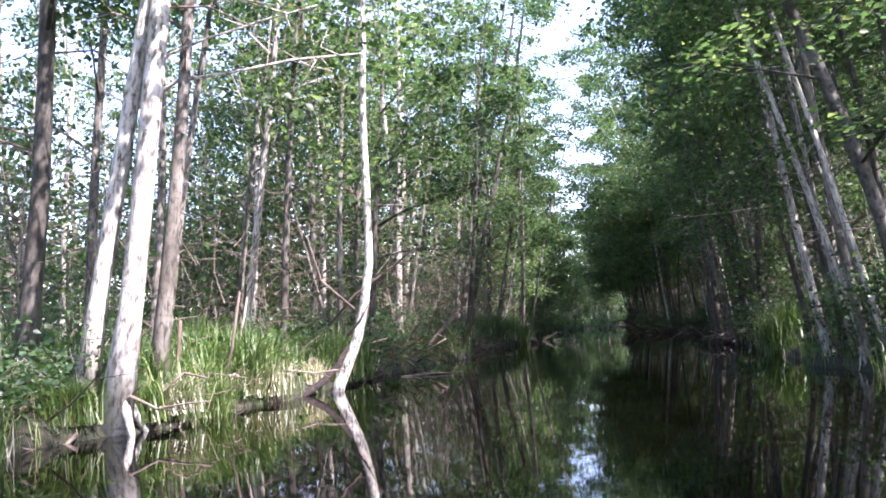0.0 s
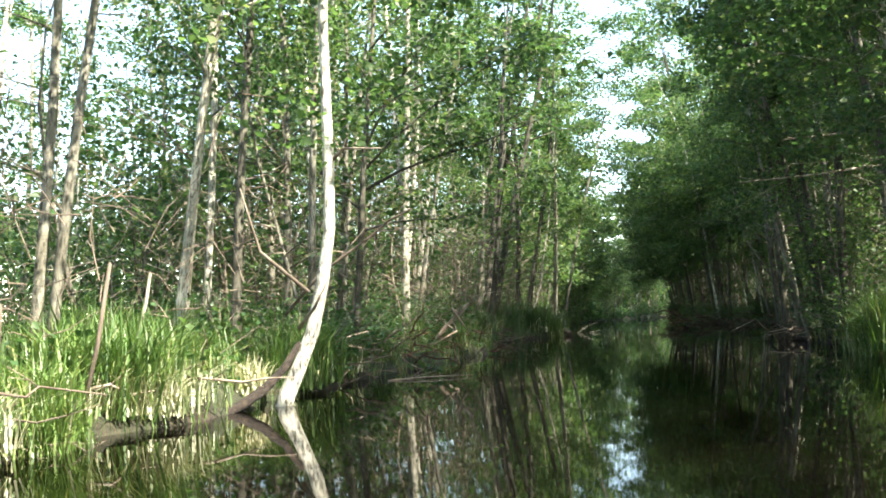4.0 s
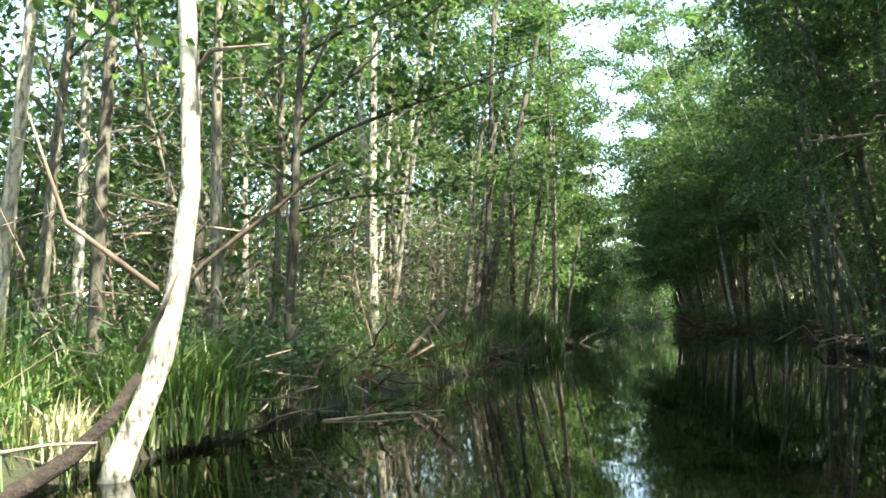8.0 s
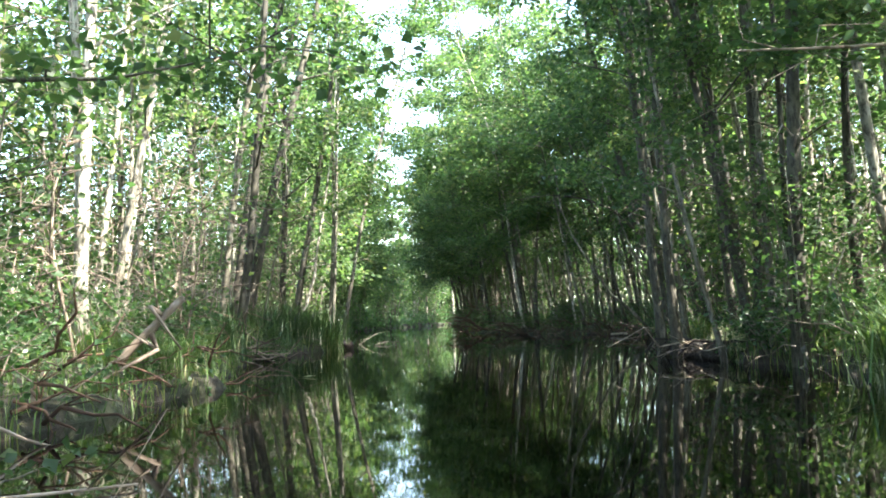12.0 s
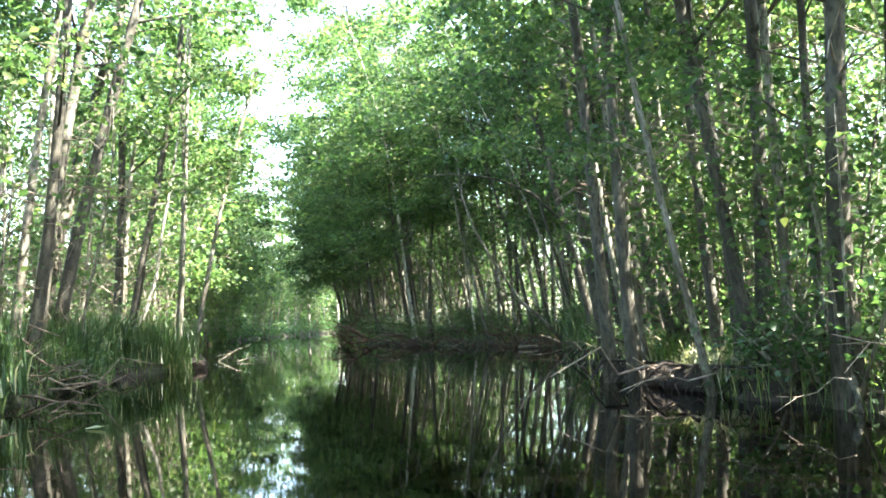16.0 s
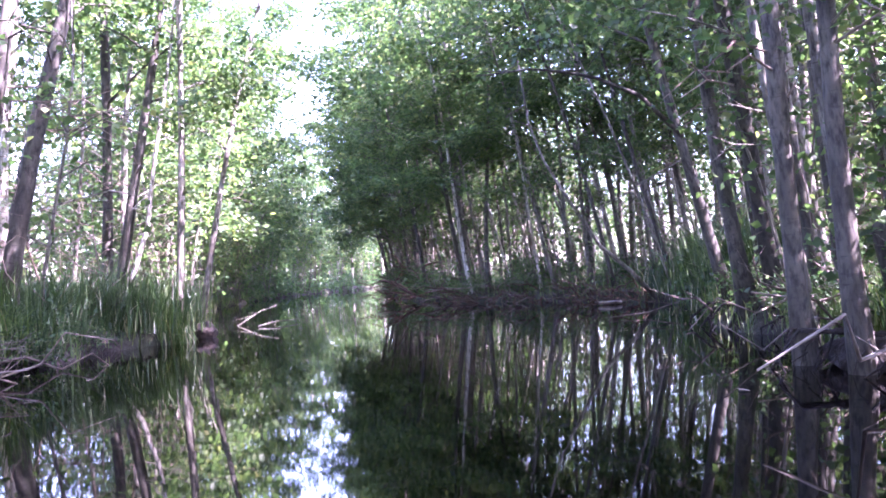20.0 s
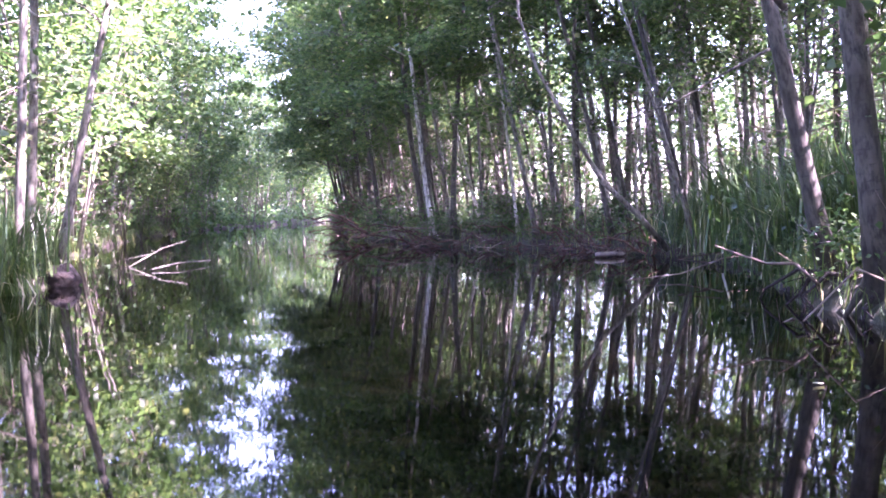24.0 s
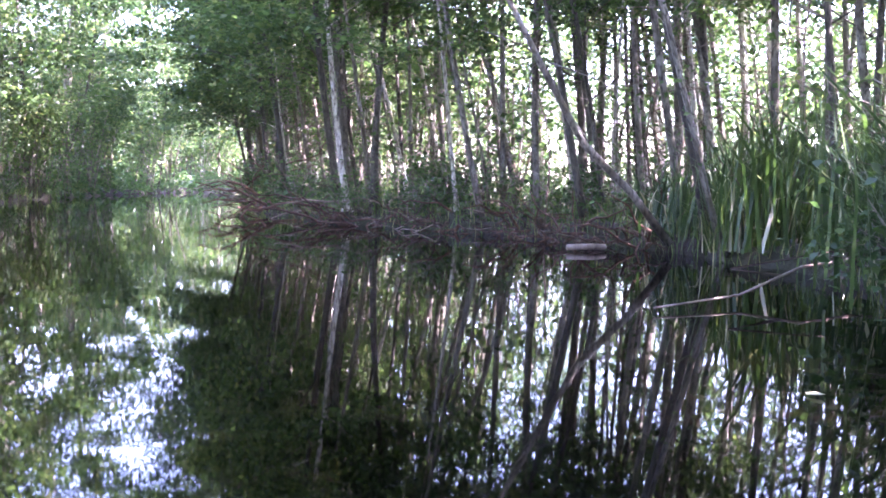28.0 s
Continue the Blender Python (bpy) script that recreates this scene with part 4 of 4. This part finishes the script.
# ---- dead wood ----
def stick_mesh(seed, ln, r, mat=DEADWOOD):
    rg = np.random.default_rng(seed)
    g = Geo()
    x = np.linspace(0, ln, 5)
    p = np.column_stack([x, rg.normal(0, 0.05 * ln, 5), rg.normal(0, 0.05 * ln, 5)])
    g.tube(p, r * np.linspace(1, 0.35, 5), 5, 0.1, seed)
    for i in range(2):
        j = int(rg.integers(1, 4))
        g.tube([p[j], p[j] + np.array([0.2, rg.normal(0, 0.14), rg.normal(0, 0.14)]) * ln], [r * 0.45, r * 0.15], 4)
    return g.mesh("stick", mat)


STICKS = [stick_mesh(100 + i, ln, r) for i, (ln, r) in enumerate([(1.3, 0.014), (0.9, 0.010), (1.7, 0.018), (0.7, 0.008), (1.1, 0.02)])]
BROWN_STICKS = [stick_mesh(110 + i, ln, r, BROWNWOOD) for i, (ln, r) in enumerate([(1.4, 0.032), (0.9, 0.018), (1.8, 0.042), (0.8, 0.014), (1.2, 0.024)])]


def brush_pile(n, side, y0, y1, d0, d1, seed, label, zmax=0.5, brown=False, size=1.0):
    rg = random.Random(seed)
    root = tagged(new("brush_pile"), label, "dead branches")
    for i in range(n):
        y, d = rg.uniform(y0, y1), rg.uniform(d0, d1)
        x = float(left_x(y)) - d if side < 0 else float(right_x(y)) + d
        z = max(0.02, float(height(np.array(x), np.array(y)))) + rg.random() ** 2 * zmax
        out = 0 if side < 0 else 180
        ob = part("stick", rg.choice(BROWN_STICKS if brown and rg.random() < 0.8 else STICKS), root)
        ob.matrix_basis = pose(x, y, z, rg.uniform(0, 360), rg.gauss(-4, 20), out + rg.gauss(0, 65)) @ Matrix.Scale(size * rg.uniform(0.6, 1.1), 4)
    return root


brush_pile(52, -1, 18.3, 22.6, -0.05, 0.7, 1, "tangle of brown and bleached dead branches at the waterline", 0.36, True, 0.6)
brush_pile(9, -1, 9, 14, 0.0, 0.5, 2, "dry sticks and stems lying along the bank", 0.2)
brush_pile(120, 1, 35.8, 42.5, -0.25, 0.35, 3, "low heap of reddish brown dead branches along the water", 0.24, True, 0.6)
brush_pile(70, 1, 36.2, 43.5, -0.3, 0.1, 9, "dark reddish roots and twigs trailing into the water", 0.16, True, 0.5)
brush_pile(60, 1, 42, 56, -0.3, 0.6, 4, "reddish brown twigs hanging at the waterline", 0.9, True)
brush_pile(20, 1, 19.5, 29.5, -0.25, 0.5, 5, "broken sticks poking out of the root bank", 0.3)
brush_pile(16, -1, 7.4, 9.6, -0.1, 0.5, 8, "broken twigs and roots at the foot of the pale alders", 0.25)
brush_pile(24, -1, 26.8, 29.5, -0.15, 0.5, 6, "bleached roots and twigs at the waterline", 0.4)
brush_pile(24, -1, 14.5, 18.5, -0.1, 0.6, 7, "dead sticks under the leaning trees", 0.4)


def root_bank(pts, seed, label):
    """Overhanging peat and roots under a clump of trees."""
    rg = np.random.default_rng(seed)
    root = tagged(new("root_bank"), label, "tree roots")
    for x, y, r in pts:
        bm = bmesh.new()
        bmesh.ops.create_icosphere(bm, subdivisions=3, radius=1)
        for v in bm.verts:
            k = 1 + 0.3 * noise.noise(Vector((v.co.x * 2 + x, v.co.y * 2 + y, v.co.z * 2))) + 0.14 * noise.noise(v.co * 5 + Vector((x, y, 0)))
            v.co = Vector((v.co.x * k * r * 0.85, v.co.y * k * r * 1.2, v.co.z * k * 0.17))
        me = bpy.data.meshes.new("peat")
        bm.to_mesh(me)
        bm.free()
        me.materials.append(PEAT)
        me.polygons.foreach_set("use_smooth", np.ones(len(me.polygons), bool))
        ob = part("peat", me, root)
        ob.location = (x + 0.3, y, 0.08)
        g = Geo()
        for i in range(20):
            a = rg.uniform(1.8, 4.6)
            b = np.array([x + 0.15 + math.cos(a) * r * rg.uniform(0.55, 0.95), y + math.sin(a) * r * 1.15, rg.uniform(0.08, 0.26)])
            g.tube([b, b + rg.normal(size=3) * [0.05, 0.06, 0.02] - [0.03, 0, 0.08], b + rg.normal(size=3) * [0.06, 0.09, 0.0] - [0.05, 0, 0.3]], [0.007, 0.005, 0.002], 4)
        tagged(part("root_fringe", g.mesh("root_fringe", PEAT), root, "fine hanging root_fringe"), kind="stuff")
        for i in range(4):
            a = rg.uniform(2.0, 4.4)
            e = np.array([math.cos(a), math.sin(a), 0])
            g = Geo()
            s = np.array([x + 0.1, y + rg.uniform(-0.3, 0.3), 0.24])
            g.tube([s, s + e * r * rg.uniform(0.5, 0.9) + [0, rg.uniform(-0.15, 0.15), 0.04], s + e * r * rg.uniform(0.9, 1.2) + [0, rg.uniform(-0.25, 0.25), -0.15], s + e * r * 1.2 + [0.05, rg.uniform(-0.4, 0.4), -0.4]], [0.022, 0.017, 0.011, 0.005], 5, 0.15, i)
            part("root", g.mesh("root", PEAT), root)


root_bank([(7.45, 24.4, 0.55), (7.35, 23.4, 0.5), (7.5, 22.6, 0.45)], 1, "dark peat and alder roots overhanging the water")
root_bank([(9.35, 28.9, 0.4), (9.2, 28.1, 0.42), (9.15, 27.3, 0.42), (8.8, 26.5, 0.4)], 2, "black undercut peat with alder roots at the water")
root_bank([(3.0, 34.2, 0.22)], 3, "dark root foot at the tip of the point")


def limb_thing(name, pts, r0, r1, mat, label, twigs=0, seed=0, category="branch"):
    rg = np.random.default_rng(seed)
    root = tagged(new(name), label, category)
    g = Geo()
    p = np.array(pts, float)
    g.tube(p, np.linspace(r0, r1, len(p)), 7, 0.08, seed)
    stem = part("stem", g.mesh("stem", mat), root)
    for i in range(twigs):
        t = rg.uniform(0.3, 0.95) * (len(p) - 1)
        b = np.array([np.interp(t, range(len(p)), p[:, k]) for k in range(3)])
        g = Geo()
        g.tube([b, b + rg.normal(size=3) * [0.25, 0.15, 0.22], b + rg.normal(size=3) * [0.45, 0.25, 0.35]], [r1 * 0.9, r1 * 0.6, r1 * 0.25], 4)
        part("twig", g.mesh("twig", mat), stem)
    return root


limb_thing("floating_plank", [(11.0, 36.0, 0.05), (11.3, 35.98, 0.06), (11.5, 36.02, 0.05)], 0.036, 0.032, DEADWOOD, "short pale squared log floating by the bank", category="log")
limb_thing("fallen_log", [(4.3, 36.4, 0.02), (4.7, 37.0, 0.07), (5.2, 37.8, 0.05)], 0.018, 0.009, BARK_SHADED, "grey broken log lying in the water", 1, 2, "log")
limb_thing("fallen_branch", [(4.0, 37.5, 0.0), (4.5, 38.0, 0.25), (4.9, 38.4, 0.35)], 0.012, 0.005, BARK_SHADED, "grey dead branch sticking out of the water", 2, 3)
limb_thing("fallen_branch", [(9.0, 31.6, 0.03), (9.8, 31.8, 0.06), (10.6, 32.1, 0.2), (11.4, 32.4, 0.22), (12.2, 32.5, 0.3)], 0.006, 0.014, DEADWOOD, "thin pale branch arching low over the water", 3, 4)
limb_thing("leaning_dead_stem", [(12.0, 35.5, 0.12), (11.5, 35.5, 0.65), (10.86, 35.5, 1.18), (10.31, 35.5, 2.0), (9.78, 35.5, 2.85), (9.5, 35.5, 3.6), (9.35, 35.5, 4.8)], 0.05, 0.016, BARK, "slanting dead stem leaning out over the stream", 6, 5, "dead tree")
limb_thing("propped_branch", [(-1.75, 14.1, 0.9), (-1.3, 13.95, 1.35), (-1.0, 13.9, 1.55), (-0.69, 13.9, 1.76), (-0.5, 13.9, 1.92), (-0.26, 13.9, 2.03)], 0.02, 0.012, DEADWOOD, "pale dead branch propped among the alders", 4, 6)
limb_thing("broken_stump", [(-0.66, 20.6, -0.1), (-0.25, 20.6, 0.51), (0.26, 20.6, 1.01)], 0.05, 0.035, DEADWOOD, "slanting broken stump in the brush at the water", 3, 7, "stump")
limb_thing("dead_stake", [(-2.76, 11.8, 0.1), (-2.68, 11.82, 0.42), (-2.6, 11.8, 0.76), (-2.53, 11.8, 1.05), (-2.48, 11.78, 1.3)], 0.022, 0.014, DEADWOOD, "thin pale dead stem leaning in the sedge", 0, 12)
limb_thing("arching_branch", [(8.75, 28.8, 2.3), (8.21, 28.8, 2.79), (7.64, 28.8, 3.0), (7.26, 28.8, 3.06), (6.84, 28.8, 3.09), (6.2, 28.8, 3.0)], 0.03, 0.008, BARK_SHADED, "dark bare branch arching out over the stream", 8, 13)
limb_thing("arching_branch", [(9.28, 29.5, 2.18), (8.72, 29.5, 1.91), (8.25, 29.5, 1.66), (7.74, 29.5, 1.49)], 0.014, 0.005, BARK_SHADED, "thin dark branch hanging from the leaning alder", 3, 14)
limb_thing("dead_side_branch", [(6.45, 17.3, 3.33), (5.73, 17.3, 3.27), (5.1, 17.3, 3.23)], 0.02, 0.008, DEADWOOD, "dead bare branch over the water", 4, 15)
limb_thing("dead_side_branch", [(6.6, 17.3, 2.8), (5.39, 17.3, 2.68), (4.42, 17.3, 2.62)], 0.02, 0.008, DEADWOOD, "long dead bare branch over the water", 4, 16)
limb_thing("curved_alder", [(1.6, 33.7, 0.2), (1.91, 33.7, 0.57), (2.08, 33.7, 0.77), (2.3, 33.7, 1.11), (2.51, 33.7, 1.79), (2.66, 33.7, 2.84), (2.83, 33.7, 3.72), (3.0, 33.7, 4.79), (3.2, 33.7, 7)], 0.05, 0.02, BARK_PALE, "thin pale alder stem with a curved foot", 5, 18, "tree")
limb_thing("broken_stump", [(8.3, 25.0, 0.1), (8.2, 25.0, 0.6), (8.1, 25.0, 1.0)], 0.08, 0.06, BARK_SHADED, "dark broken alder stump on the root bank", 2, 19, "stump")
limb_thing("dead_stake", [(-2.5, 10.3, 0.1), (-2.35, 10.3, 0.7), (-2.25, 10.3, 1.3)], 0.022, 0.014, DEADWOOD, "thin pale dead stem standing in the sedge", 0, 8)
limb_thing("dead_stake", [(-2.9, 9.6, 0.1), (-2.75, 9.6, 0.6), (-2.72, 9.6, 1.0)], 0.03, 0.02, DEADWOOD, "short broken pale stem in the sedge", 0, 9)
limb_thing("overhanging_branch", [(-2.95, 9.0, 3.1), (-2.5, 9.0, 3.38), (-2.03, 9.0, 3.42), (-1.35, 9.0, 3.53), (-0.68, 9.0, 3.56)], 0.024, 0.008, BARK_PALE, "pale bare branch reaching out over the stream", 5, 10)
limb_thing("overhanging_branch", [(-2.85, 8.8, 3.35), (-2.64, 8.8, 3.54), (-2.2, 8.8, 3.71), (-1.59, 8.8, 3.88), (-1.08, 8.8, 4.0)], 0.022, 0.008, BARK_PALE, "pale bare branch reaching up over the stream", 5, 17)
limb_thing("leaning_alder", [(7.75, 17.35, 0.0), (7.41, 17.3, 0.65), (7.0, 17.3, 1.43), (6.68, 17.3, 2.33), (6.51, 17.3, 3.11), (6.35, 17.3, 4.0), (6.15, 17.3, 6), (6.0, 17.3, 9)], 0.13, 0.045, BARK_SHADED, "thick dark alder stem leaning over the bank", 6, 11, "tree")


# ---- small things on the water ----
def floating_leaf(x, y, size, seed, mat, label):
    rg = np.random.default_rng(seed)
    v = [(-0.5, 0, 0), (-0.2, 0.3, 0.08), (0.15, 0.28, 0.05), (0.5, 0, 0.12), (0.15, -0.28, 0.07), (-0.2, -0.3, 0.02), (0, 0, -0.01)]
    me = bpy.data.meshes.new("floating_leaf")
    me.from_pydata([(a * size, b * size, 0.006 + max(c, 0) * size) for a, b, c in v], [], [(6, i, (i + 1) % 6) for i in range(6)])
    me.materials.append(mat)
    ob = tagged(new("floating_leaf", me), label, "leaf", "leaves drifting on the water")
    ob.matrix_basis = pose(x, y, 0.002, 0, 0, rg.uniform(0, 360))


for i in range(26):
    y = random.uniform(12, 42)
    side = random.random() < 0.5
    x = float(left_x(y)) + random.uniform(0.2, 1.6) if side else float(right_x(y)) - random.uniform(0.2, 1.6)
    floating_leaf(x, y, random.uniform(0.05, 0.1), i, (STRAW, LEAF, DEADWOOD)[i % 3], ("bleached fallen leaf drifting on the water", "green fallen leaf drifting on the water", "brown fallen leaf drifting on the water")[i % 3])
floating_leaf(1.68, 23.7, 0.22, 31, STRAW, "large pale curled leaf drifting on the water")


def floating_sprig(x, y, seed):
    rg = np.random.default_rng(seed)
    root = tagged(new("floating_sprig"), "green leafy alder sprig floating by the bank", "branch")
    g = Geo()
    g.tube([(-0.35, -0.1, 0.01), (0, 0, 0.04), (0.3, 0.08, 0.12)], [0.008, 0.006, 0.003], 5)
    part("stem", g.mesh("stem", BARK), root)
    part("foliage", leaves("foliage", np.column_stack([rg.uniform(-0.3, 0.35, 26), rg.normal(0, 0.09, 26), rg.uniform(0.03, 0.2, 26)]), 0.1, LEAF, rg), root)
    root.matrix_basis = pose(x, y, 0.0, 0, 0, 20)


floating_sprig(-0.25, 16.2, 5)
limb_thing("fallen_branch", [(-0.75, 15.6, 0.0), (-0.2, 15.7, 0.03), (0.35, 15.9, 0.02)], 0.014, 0.006, DEADWOOD, "thin pale stick floating by the bank", 2, 21)
